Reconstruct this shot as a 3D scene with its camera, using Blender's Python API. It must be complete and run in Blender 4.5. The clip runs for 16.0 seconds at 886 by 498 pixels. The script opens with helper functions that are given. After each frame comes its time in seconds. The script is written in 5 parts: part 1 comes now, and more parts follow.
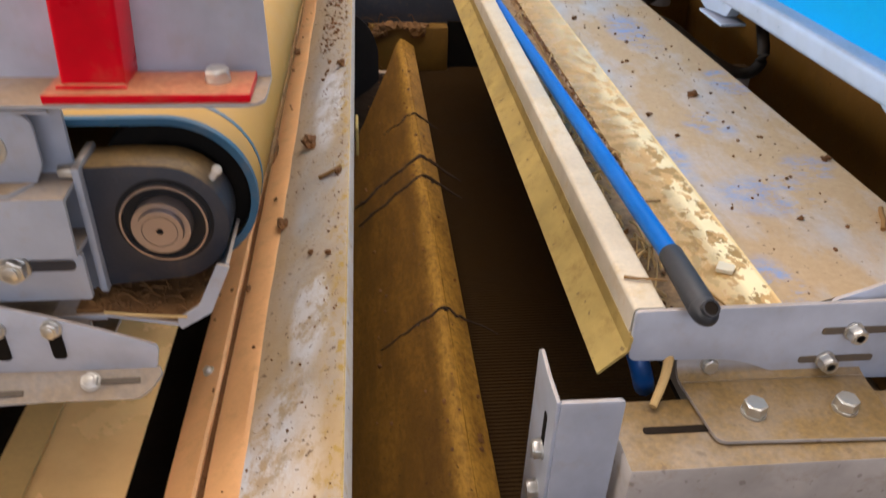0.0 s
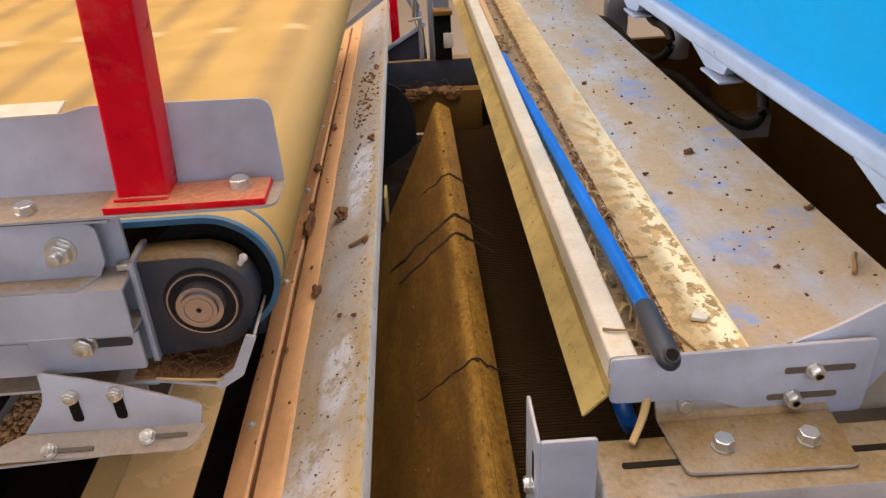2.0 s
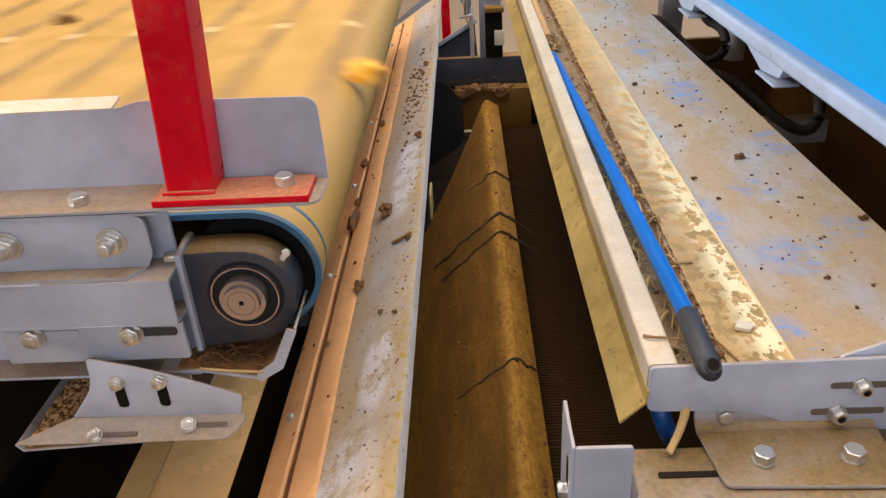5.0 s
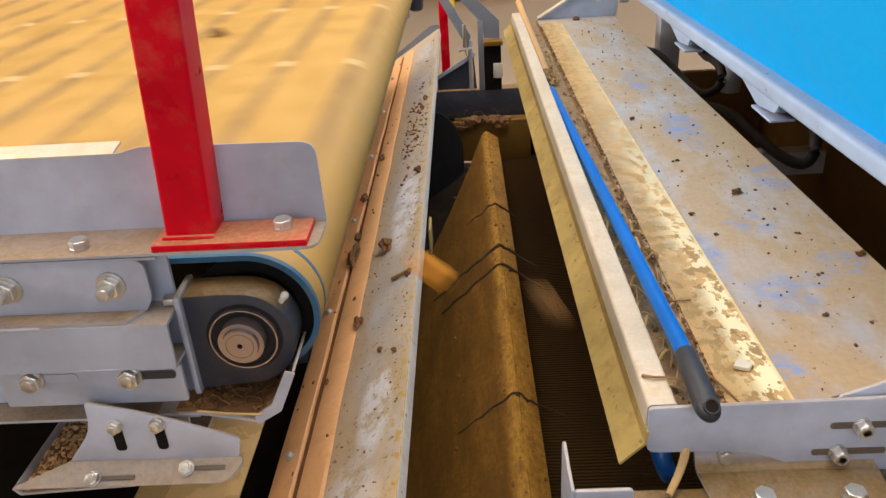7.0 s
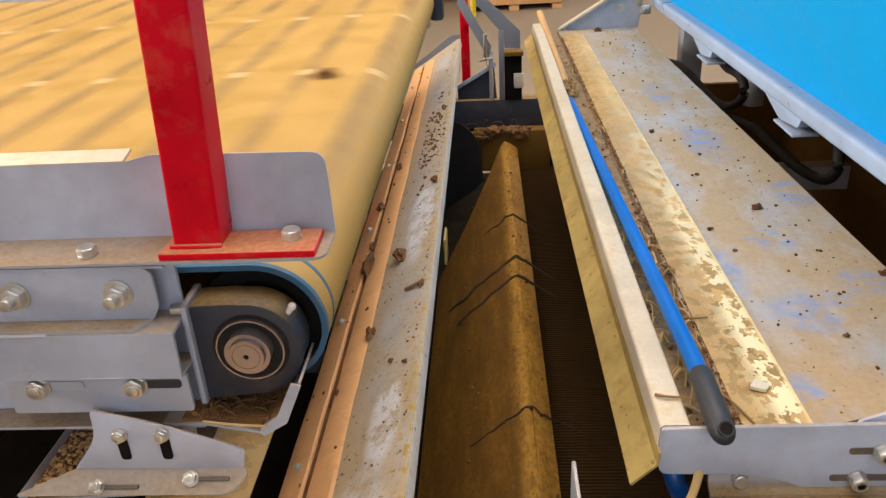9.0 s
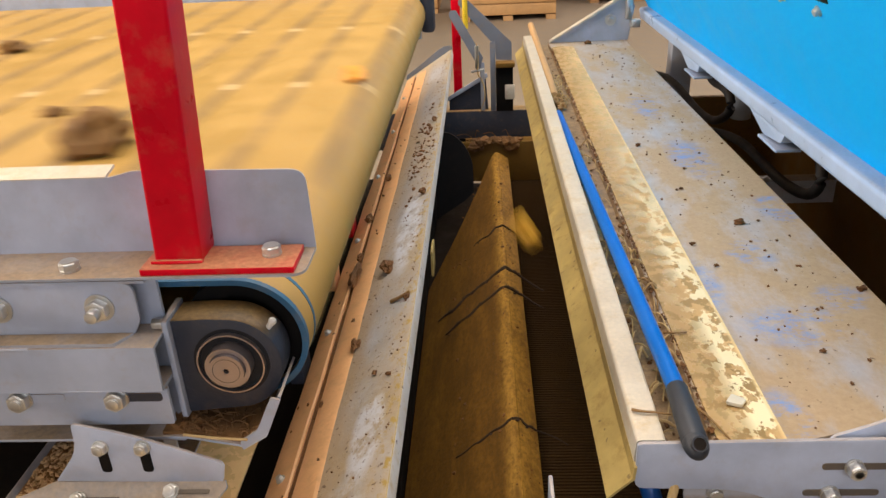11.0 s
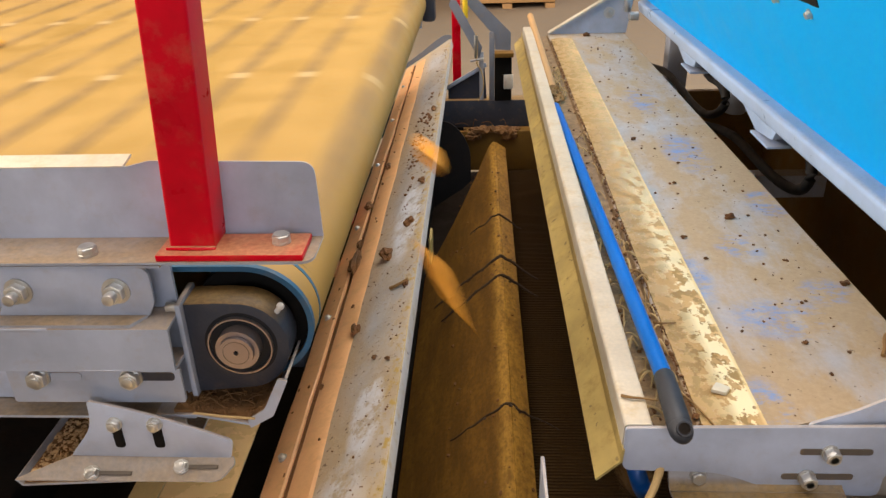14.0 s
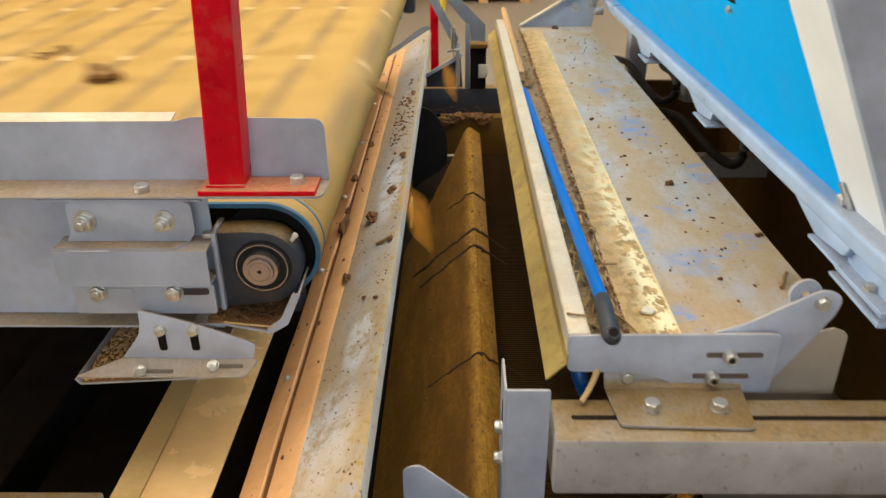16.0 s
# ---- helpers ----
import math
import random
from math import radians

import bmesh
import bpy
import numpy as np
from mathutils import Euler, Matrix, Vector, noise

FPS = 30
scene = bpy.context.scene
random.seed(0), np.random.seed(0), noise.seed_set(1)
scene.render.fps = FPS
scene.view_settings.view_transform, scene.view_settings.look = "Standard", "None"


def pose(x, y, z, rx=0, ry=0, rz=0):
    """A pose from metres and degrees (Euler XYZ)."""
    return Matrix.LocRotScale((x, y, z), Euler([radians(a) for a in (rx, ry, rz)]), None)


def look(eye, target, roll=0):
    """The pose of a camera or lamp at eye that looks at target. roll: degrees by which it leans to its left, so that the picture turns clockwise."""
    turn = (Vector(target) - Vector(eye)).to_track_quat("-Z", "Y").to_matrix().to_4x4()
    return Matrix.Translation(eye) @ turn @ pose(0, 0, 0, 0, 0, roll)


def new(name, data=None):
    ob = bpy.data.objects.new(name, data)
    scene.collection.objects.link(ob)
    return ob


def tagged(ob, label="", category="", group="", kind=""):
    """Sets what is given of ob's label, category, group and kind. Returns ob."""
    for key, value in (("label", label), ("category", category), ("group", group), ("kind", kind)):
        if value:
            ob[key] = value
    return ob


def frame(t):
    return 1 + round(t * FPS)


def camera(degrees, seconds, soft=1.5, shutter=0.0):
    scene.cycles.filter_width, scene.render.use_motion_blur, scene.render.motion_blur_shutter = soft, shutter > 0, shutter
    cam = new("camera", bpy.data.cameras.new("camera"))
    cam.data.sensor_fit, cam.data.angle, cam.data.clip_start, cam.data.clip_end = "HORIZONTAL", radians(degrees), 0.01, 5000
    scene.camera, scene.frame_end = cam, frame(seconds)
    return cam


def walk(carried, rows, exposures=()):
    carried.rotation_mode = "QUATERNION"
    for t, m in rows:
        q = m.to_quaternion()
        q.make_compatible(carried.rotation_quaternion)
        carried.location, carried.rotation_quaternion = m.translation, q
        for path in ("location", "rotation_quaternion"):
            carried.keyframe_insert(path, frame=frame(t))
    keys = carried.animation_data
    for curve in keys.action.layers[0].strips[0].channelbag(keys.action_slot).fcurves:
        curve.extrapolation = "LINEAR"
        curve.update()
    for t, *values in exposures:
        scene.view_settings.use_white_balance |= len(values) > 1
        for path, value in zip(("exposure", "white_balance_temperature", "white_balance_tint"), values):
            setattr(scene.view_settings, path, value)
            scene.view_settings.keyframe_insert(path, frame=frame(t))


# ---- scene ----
cam = camera(59.7, 16.0, soft=1.4, shutter=0.8)
PATH = [
    (0, (0.181, -0.593, 1.308), (0.37, 1.079, 0.227), 2.0),
    (0.5, (0.199, -0.623, 1.34), (0.333, 1.094, 0.323), -0.3),
    (1, (0.219, -0.656, 1.362), (0.311, 1.082, 0.376), -1.8),
    (1.5, (0.232, -0.677, 1.381), (0.306, 1.064, 0.398), -2.5),
    (2, (0.246, -0.699, 1.394), (0.288, 1.048, 0.42), -3.3),
    (2.5, (0.258, -0.714, 1.397), (0.26, 1.036, 0.428), -3.4),
    (3, (0.256, -0.712, 1.394), (0.229, 1.034, 0.419), -3.0),
    (3.5, (0.252, -0.704, 1.392), (0.194, 1.038, 0.412), -3.0),
    (6, (0.254, -0.697, 1.407), (0.173, 1.052, 0.44), -3.6),
    (6.5, (0.257, -0.696, 1.411), (0.178, 1.069, 0.475), -3.8),
    (7, (0.257, -0.694, 1.415), (0.18, 1.083, 0.501), -3.7),
    (7.5, (0.256, -0.692, 1.415), (0.165, 1.095, 0.522), -3.6),
    (8, (0.256, -0.689, 1.413), (0.138, 1.097, 0.522), -3.6),
    (10.5, (0.287, -0.672, 1.415), (0.158, 1.114, 0.523), -3.4),
    (11, (0.285, -0.686, 1.426), (0.173, 1.109, 0.552), -2.9),
    (11.5, (0.295, -0.701, 1.444), (0.176, 1.097, 0.576), -2.9),
    (12, (0.296, -0.716, 1.455), (0.179, 1.083, 0.589), -2.8),
    (12.5, (0.294, -0.722, 1.453), (0.176, 1.071, 0.575), -2.6),
    (13, (0.284, -0.716, 1.449), (0.172, 1.066, 0.549), -2.1),
    (13.5, (0.282, -0.711, 1.448), (0.171, 1.066, 0.538), -2.3),
    (14, (0.28, -0.721, 1.449), (0.181, 1.059, 0.543), -1.8),
    (14.5, (0.283, -0.729, 1.463), (0.197, 1.048, 0.548), -0.1),
    (15, (0.286, -0.777, 1.474), (0.216, 0.993, 0.545), 1.9),
    (15.5, (0.282, -0.87, 1.493), (0.213, 0.892, 0.548), 0.8),
    (16, (0.283, -0.962, 1.486), (0.246, 0.813, 0.566), -0.6),
]
walk(cam, [(t, look(eye, target, roll)) for t, eye, target, roll in PATH], exposures=[(0, -0.06, 6250, 19), (3, -0.04, 6200, 22), (7, -0.03, 6350, 17), (11, -0.06, 6350, 16), (14, -0.08, 6350, 16), (16, -0.06, 6350, 8)])

# ---- light ----
world = bpy.data.worlds.new("world")
scene.world = world
world.use_nodes = True
sky = world.node_tree.nodes.new("ShaderNodeTexSky")
sky.sky_type, sky.sun_disc = "NISHITA", False
sky.sun_elevation, sky.sun_rotation = radians(40), radians(200)
world.node_tree.links.new(sky.outputs[0], world.node_tree.nodes["Background"].inputs[0])
world.node_tree.nodes["Background"].inputs[1].default_value = 0.1
scene.view_settings.exposure = 0.0


def opening_light(name, eye, target, w, h, power, colour):
    """The sky's light in an opening of the hall."""
    lamp = bpy.data.lights.new(name, "AREA")
    lamp.shape, lamp.size, lamp.size_y, lamp.energy, lamp.color = "RECTANGLE", w, h, power, colour
    ob = new(name, lamp)
    ob.matrix_world = look(eye, target)
    return ob


opening_light("window_light_west", (-5.9, 1.6, 3.05), (0.4, 1.0, 0.9), 7.0, 2.4, 650, (1.0, 0.88, 0.71))
opening_light("window_light_south", (1.0, -5.9, 3.3), (0.4, 1.0, 0.9), 5.0, 1.8, 115, (0.84, 0.91, 1.0))
opening_light("rooflight", (0.8, 1.6, 4.58), (0.8, 1.6, 0), 4.0, 5.0, 360, (1.0, 0.91, 0.77))
opening_light("rooflight_far", (4.0, 9.0, 4.55), (4.0, 9.0, 0), 3.0, 4.0, 220, (1.0, 0.93, 0.84))


# ---- materials ----
def nodes_of(name):
    m = bpy.data.materials.new(name)
    m.use_nodes = True
    nt = m.node_tree
    return m, nt, nt.nodes["Principled BSDF"]


def add(nt, kind, **values):
    n = nt.nodes.new(kind)
    for key, value in values.items():
        n.inputs[key].default_value = value
    return n


def ramp(nt, source, stops):
    r = nt.nodes.new("ShaderNodeValToRGB")
    nt.links.new(source, r.inputs[0])
    while len(r.color_ramp.elements) < len(stops):
        r.color_ramp.elements.new(0.5)
    for e, (p, c) in zip(r.color_ramp.elements, stops):
        e.position = p
        e.color = (*c, 1) if len(c) == 3 else (c[0], c[0], c[0], 1)
    return r.outputs[0]


def mixed(nt, fac, a, b):
    m = nt.nodes.new("ShaderNodeMix")
    m.data_type = "RGBA"
    nt.links.new(fac, m.inputs[0])
    for socket, value in ((m.inputs[6], a), (m.inputs[7], b)):
        if hasattr(value, "is_output"):
            nt.links.new(value, socket)
        else:
            socket.default_value = (*value, 1)
    return m.outputs[2]


def times(nt, a, b):
    m = nt.nodes.new("ShaderNodeMath")
    m.operation = "MULTIPLY"
    for socket, value in ((m.inputs[0], a), (m.inputs[1], b)):
        if hasattr(value, "is_output"):
            nt.links.new(value, socket)
        else:
            socket.default_value = value
    return m.outputs[0]


def noise_at(nt, scale, detail=4.0, rough=0.6, stretch=(1, 1, 1)):
    tc = nt.nodes.new("ShaderNodeTexCoord")
    mp = nt.nodes.new("ShaderNodeMapping")
    mp.inputs["Scale"].default_value = stretch
    nt.links.new(tc.outputs["Object"], mp.inputs[0])
    n = add(nt, "ShaderNodeTexNoise", Scale=scale, Detail=detail, Roughness=rough)
    nt.links.new(mp.outputs[0], n.inputs["Vector"])
    return n.outputs["Fac"]


def bump(nt, bsdf, height, strength, distance):
    b = add(nt, "ShaderNodeBump", Strength=strength, Distance=distance)
    nt.links.new(height, b.inputs["Height"])
    nt.links.new(b.outputs[0], bsdf.inputs["Normal"])


DUST = (0.34, 0.205, 0.062)


def surface(name, colour, rough=0.45, metal=0.0, dust=0.0, grime=0.25, dust_colour=DUST, spots=0.0, grain=0.0, spread=0.15, gloss=0.5):
    """Paint, metal, rubber or wood, worn, with dust that has settled on what faces upward."""
    m, nt, b = nodes_of(name)
    fine, broad = noise_at(nt, 160, 5), noise_at(nt, 9, 6)
    dark = tuple(c * (1 - spread) for c in colour)
    light = tuple(min(1, c * (1 + spread * 0.6)) for c in colour)
    base = ramp(nt, broad, [(0.3, dark), (0.7, light)])
    if grime:
        base = mixed(nt, times(nt, ramp(nt, noise_at(nt, 26, 8, 0.7), [(0.52, (0,)), (0.72, (1,))]), grime), base, dust_colour)
    if dust:
        geo = nt.nodes.new("ShaderNodeNewGeometry")
        sep = nt.nodes.new("ShaderNodeSeparateXYZ")
        nt.links.new(geo.outputs["Normal"], sep.inputs[0])
        up = ramp(nt, sep.outputs[2], [(0.45, (0,)), (0.85, (1,))])
        cover = ramp(nt, noise_at(nt, 16, 8, 0.72), [(0.28, (0.62,)), (0.58, (1,))])
        base = mixed(nt, times(nt, times(nt, up, cover), dust), base,
                     ramp(nt, fine, [(0.25, tuple(c * 0.6 for c in dust_colour)), (0.75, tuple(min(1, c * 1.25) for c in dust_colour))]))
    if spots:
        base = mixed(nt, times(nt, ramp(nt, noise_at(nt, 75, 3, 0.5), [(0.66, (0,)), (0.70, (1,))]), spots), base, (0.07, 0.04, 0.02))
    nt.links.new(base, b.inputs["Base Color"])
    b.inputs["Metallic"].default_value = metal
    b.inputs["Specular IOR Level"].default_value = gloss
    nt.links.new(ramp(nt, broad, [(0.3, (rough * 0.8,)), (0.7, (min(1, rough * 1.3),))]), b.inputs["Roughness"])
    bump(nt, b, fine, 0.25 + grain, 0.0006 + grain * 0.002)
    return m


PAINT = surface("grey_paint", (0.40, 0.445, 0.53), 0.42, dust=0.65, grime=0.30, spread=0.20)
PAINT_CLEAN = surface("grey_paint_clean", (0.44, 0.485, 0.58), 0.38, dust=0.55, grime=0.20, spread=0.24)
PAINT_DUSTY = surface("grey_paint_dusty", (0.37, 0.39, 0.43), 0.5, dust=0.9, grime=0.5, dust_colour=(0.29, 0.195, 0.098))
PAINT_SOILED = surface("grey_paint_soiled", (0.40, 0.375, 0.36), 0.5, dust=0.97, grime=0.5, dust_colour=(0.215, 0.132, 0.036), spread=0.3, spots=0.4)
RED = surface("red_paint", (0.62, 0.0, 0.012), 0.30, dust=0.9, grime=0.25, dust_colour=(0.40, 0.20, 0.10), gloss=0.16, spread=0.3)
BLUE = surface("blue_paint", (0.0, 0.41, 1.0), 0.5, gloss=0.04, dust=0.0, grime=0.0, spread=0.03)
BLUE_TUBE = surface("blue_grey_tube", (0.36, 0.50, 0.74), 0.32, dust=0.55, grime=0.05, dust_colour=(0.34, 0.30, 0.27))
HANDLE_BLUE = surface("blue_handle", (0.0, 0.13, 0.52), 0.34, dust=0.0, grime=0.12, gloss=0.3, dust_colour=(0.10, 0.16, 0.30))
RUBBER = surface("black_rubber", (0.014, 0.014, 0.015), 0.6, gloss=0.25, dust=0.2, grime=0.1, dust_colour=(0.10, 0.06, 0.03))
GRIP = surface("grip_plastic", (0.020, 0.024, 0.032), 0.5, dust=0.08, grime=0.22, dust_colour=(0.12, 0.10, 0.09), spread=0.35)
SOILED_RUBBER = surface("soiled_rubber", (0.040, 0.020, 0.006), 0.85, gloss=0.1, dust=0.6, grime=0.3, dust_colour=(0.072, 0.039, 0.011))
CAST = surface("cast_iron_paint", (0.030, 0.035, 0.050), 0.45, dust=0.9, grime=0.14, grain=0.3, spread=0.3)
ZINC = surface("zinc", (0.68, 0.68, 0.65), 0.34, metal=0.9, dust=0.12, grime=0.15, spread=0.3)
STEEL = surface("turned_steel", (0.36, 0.31, 0.30), 0.38, metal=0.85, grime=0.15)
# Near-black: dark steel, and a stand-in for shade in gaps, slots and holes.
DARK = surface("dark_steel_and_shade", (0.008, 0.007, 0.006), 0.75, gloss=0.12, dust=0.3, grime=0.2, dust_colour=(0.04, 0.022, 0.010))
BELT = surface("beige_belt", (0.395, 0.234, 0.050), 0.5, dust=0.0, grime=0.18, dust_colour=(0.40, 0.22, 0.05), spread=0.10)

BELT_BLUE = surface("belt_edge_blue", (0.025, 0.115, 0.21), 0.5, grime=0.2)
RIM = surface("scuffed_rim", (0.63, 0.58, 0.48), 0.4, dust=0.35, grime=0.8, dust_colour=(0.52, 0.38, 0.18), spread=0.25)
LIP = surface("crusted_lip", (0.55, 0.53, 0.50), 0.45, dust=0.9, grime=0.75, dust_colour=(0.42, 0.30, 0.085), spots=0.8)
# The orange takes in warm light that the metal strips reflect.
STRIP = surface("clamp_strip", (0.84, 0.44, 0.19), 0.42, dust=0.3, grime=0.45, dust_colour=(0.42, 0.235, 0.08))
EARTHY = surface("earth_covered_sheet", (0.165, 0.084, 0.013), 0.6, gloss=0.25, dust=0.6, grime=0.6, dust_colour=(0.22, 0.11, 0.016), spots=0.7, grain=0.4)
GREY_DARK = surface("dark_grey_paint", (0.17, 0.185, 0.215), 0.45, dust=0.4, grime=0.3)
OLIVE = surface("rubber_flap", (0.45, 0.33, 0.105), 0.55, dust=0.25, grime=0.95, dust_colour=(0.22, 0.14, 0.035), spots=0.6, spread=0.4)


def along(nt, axis):
    """A coordinate of the object's own space."""
    tc = nt.nodes.new("ShaderNodeTexCoord")
    sep = nt.nodes.new("ShaderNodeSeparateXYZ")
    nt.links.new(tc.outputs["Object"], sep.inputs[0])
    return sep.outputs["XYZ".index(axis)]


def tray_paint():
    """Grey paint under tan dust, scuffed blue in a few places."""
    m, nt, b = nodes_of("tray_paint")
    cover = ramp(nt, noise_at(nt, 7, 9, 0.68, (1, 0.45, 1)), [(0.38, (0.06,)), (0.56, (1,))])
    paint = ramp(nt, noise_at(nt, 30, 5), [(0.3, (0.41, 0.39, 0.38)), (0.7, (0.50, 0.47, 0.45))])
    dust = ramp(nt, noise_at(nt, 120, 6, 0.7), [(0.3, (0.41, 0.262, 0.105)), (0.7, (0.50, 0.34, 0.155))])
    base = mixed(nt, times(nt, cover, 0.8), paint, dust)
    base = mixed(nt, ramp(nt, times(nt, along(nt, "X"), -5.0), [(0.61, (0,)), (0.65, (0.95,))]), base, ramp(nt, noise_at(nt, 60, 7, 0.7), [(0.3, (0.10, 0.055, 0.022)), (0.7, (0.40, 0.25, 0.11))]))
    tc = nt.nodes.new("ShaderNodeTexCoord")
    ragged = ramp(nt, noise_at(nt, 17, 9, 0.78, (0.7, 1.2, 1)), [(0.47, (0,)), (0.62, (1,))])
    for x, y, rx, ry in ((0.745, 0.31, 0.10, 0.07), (0.84, 0.39, 0.05, 0.05), (0.77, 1.06, 0.06, 0.16), (0.75, 0.56, 0.05, 0.07), (0.645, 0.44, 0.03, 0.10), (0.655, 0.10, 0.035, 0.07), (0.86, 0.75, 0.05, 0.10), (0.75, 1.5, 0.06, 0.15)):
        mp = nt.nodes.new("ShaderNodeMapping")
        mp.inputs["Scale"].default_value = (1 / rx, 1 / ry, 1)
        mp.inputs["Location"].default_value = (-(x - 0.68) / rx, -(y - 1.2) / ry, -0.03)
        nt.links.new(tc.outputs["Object"], mp.inputs[0])
        g = nt.nodes.new("ShaderNodeTexGradient")
        g.gradient_type = "SPHERICAL"
        nt.links.new(mp.outputs[0], g.inputs[0])
        base = mixed(nt, times(nt, ramp(nt, g.outputs["Fac"], [(0.0, (0,)), (0.50, (0.9,))]), ragged), base, (0.16, 0.31, 0.62))
    base = mixed(nt, ramp(nt, noise_at(nt, 95, 3, 0.5), [(0.69, (0,)), (0.73, (0.8,))]), base, (0.09, 0.05, 0.025))
    nt.links.new(base, b.inputs["Base Color"])
    nt.links.new(ramp(nt, cover, [(0.0, (0.35,)), (1.0, (0.75,))]), b.inputs["Roughness"])
    bump(nt, b, noise_at(nt, 140, 6), 0.3, 0.001)
    return m


def film_strip():
    """A shiny yellowed strip: dull gold beside the channel, a flaked film along its outer half, most flaked at the near end."""
    m, nt, b = nodes_of("film_strip")
    across = times(nt, along(nt, "X"), -7.0)
    near = ramp(nt, times(nt, along(nt, "Y"), -0.8), [(0.15, (0.30,)), (0.55, (0.75,)), (0.85, (1,))])
    outer = ramp(nt, across, [(0.30, (1,)), (0.50, (1,)), (0.60, (0.45,)), (0.72, (0.18,)), (0.86, (0.06,))])
    broad = noise_at(nt, 12, 5, 0.65, (1, 0.6, 1))
    camo = noise_at(nt, 46, 4.5, 0.58, (1.1, 0.8, 1))
    bright = ramp(nt, camo, [(0.485, (0,)), (0.510, (1,))])
    brown = ramp(nt, noise_at(nt, 40, 4.5, 0.6, (1.0, 0.9, 1.3)), [(0.50, (0,)), (0.53, (1,))])
    base = ramp(nt, across, [(0.30, (0.74, 0.47, 0.18)), (0.50, (0.66, 0.41, 0.15)), (0.60, (0.56, 0.345, 0.125)), (0.86, (0.50, 0.30, 0.105))])
    base = mixed(nt, ramp(nt, broad, [(0.38, (0.55,)), (0.60, (0,))]), base, (0.40, 0.25, 0.085))
    base = mixed(nt, times(nt, brown, times(nt, near, 0.85)), base, (0.31, 0.19, 0.05))
    # Flakes go near-white: the window's glint on them is put into the colour.
    base = mixed(nt, times(nt, bright, times(nt, near, outer)), base, (1.0, 0.86, 0.50))
    base = mixed(nt, ramp(nt, across, [(0.315, (0.7,)), (0.345, (0,))]), base, (0.88, 0.66, 0.29))
    nt.links.new(base, b.inputs["Base Color"])
    nt.links.new(ramp(nt, bright, [(0, (0.5,)), (1, (0.25,))]), b.inputs["Roughness"])
    bump(nt, b, camo, 0.25, 0.001)
    return m


def chute_sheet():
    """Scraped pale paint, tan dust in streaks, and an olive crust along the lip."""
    m, nt, b = nodes_of("chute_sheet")
    paint = ramp(nt, noise_at(nt, 14, 7, 0.65, (1, 0.5, 1)), [(0.35, (0.28, 0.28, 0.28)), (0.65, (0.41, 0.41, 0.415))])
    dust = ramp(nt, noise_at(nt, 90, 6, 0.7), [(0.3, (0.33, 0.225, 0.11)), (0.7, (0.43, 0.31, 0.16))])
    base = mixed(nt, ramp(nt, noise_at(nt, 6, 9, 0.72, (1, 0.5, 1)), [(0.40, (0.08,)), (0.64, (0.75,))]), paint, dust)
    foot = ramp(nt, times(nt, along(nt, "X"), 10.0), [(-0.0, (0.55,)), (0.25, (0,))])
    base = mixed(nt, foot, base, (0.45, 0.30, 0.15))
    tc = nt.nodes.new("ShaderNodeTexCoord")
    ragged = ramp(nt, noise_at(nt, 22, 8, 0.7, (1, 0.8, 1)), [(0.42, (0,)), (0.52, (1,))])
    for x, y, rx, ry in ((0.075, -0.02, 0.060, 0.16), (0.035, -0.26, 0.070, 0.16), (0.100, 0.22, 0.030, 0.12), (0.105, 0.95, 0.035, 0.25)):
        mp = nt.nodes.new("ShaderNodeMapping")
        mp.inputs["Scale"].default_value = (1 / rx, 1 / ry, 1)
        mp.inputs["Location"].default_value = (-(x - 0.05) / rx, -(y - 1.2) / ry, -(0.577 + (x + 0.06) * 0.644 - 0.55))
        nt.links.new(tc.outputs["Object"], mp.inputs[0])
        g = nt.nodes.new("ShaderNodeTexGradient")
        g.gradient_type = "SPHERICAL"
        nt.links.new(mp.outputs[0], g.inputs[0])
        base = mixed(nt, times(nt, ramp(nt, g.outputs["Fac"], [(0.0, (0,)), (0.35, (0.9,))]), ragged), base, (0.56, 0.575, 0.60))
    near = ramp(nt, times(nt, along(nt, "Y"), -0.5), [(0.42, (0,)), (0.62, (0.5,)), (0.85, (0.75,))])
    base = mixed(nt, times(nt, near, ramp(nt, noise_at(nt, 11, 7, 0.7, (1, 0.5, 1)), [(0.46, (1,)), (0.60, (0,))])), base, (0.47, 0.31, 0.13))
    lip = ramp(nt, times(nt, along(nt, "X"), 10.0), [(0.55, (0.12,)), (0.80, (0.55,)), (0.90, (1,))])
    crust = ramp(nt, noise_at(nt, 62, 8, 0.72, (1, 0.7, 1)), [(0.52, (0,)), (0.58, (1,))])
    base = mixed(nt, times(nt, lip, crust), base, (0.36, 0.235, 0.050))
    base = mixed(nt, ramp(nt, noise_at(nt, 120, 3, 0.5), [(0.655, (0,)), (0.69, (0.8,))]), base, (0.11, 0.055, 0.018))
    nt.links.new(base, b.inputs["Base Color"])
    b.inputs["Roughness"].default_value = 0.45
    bump(nt, b, crust, 0.3, 0.001)
    return m


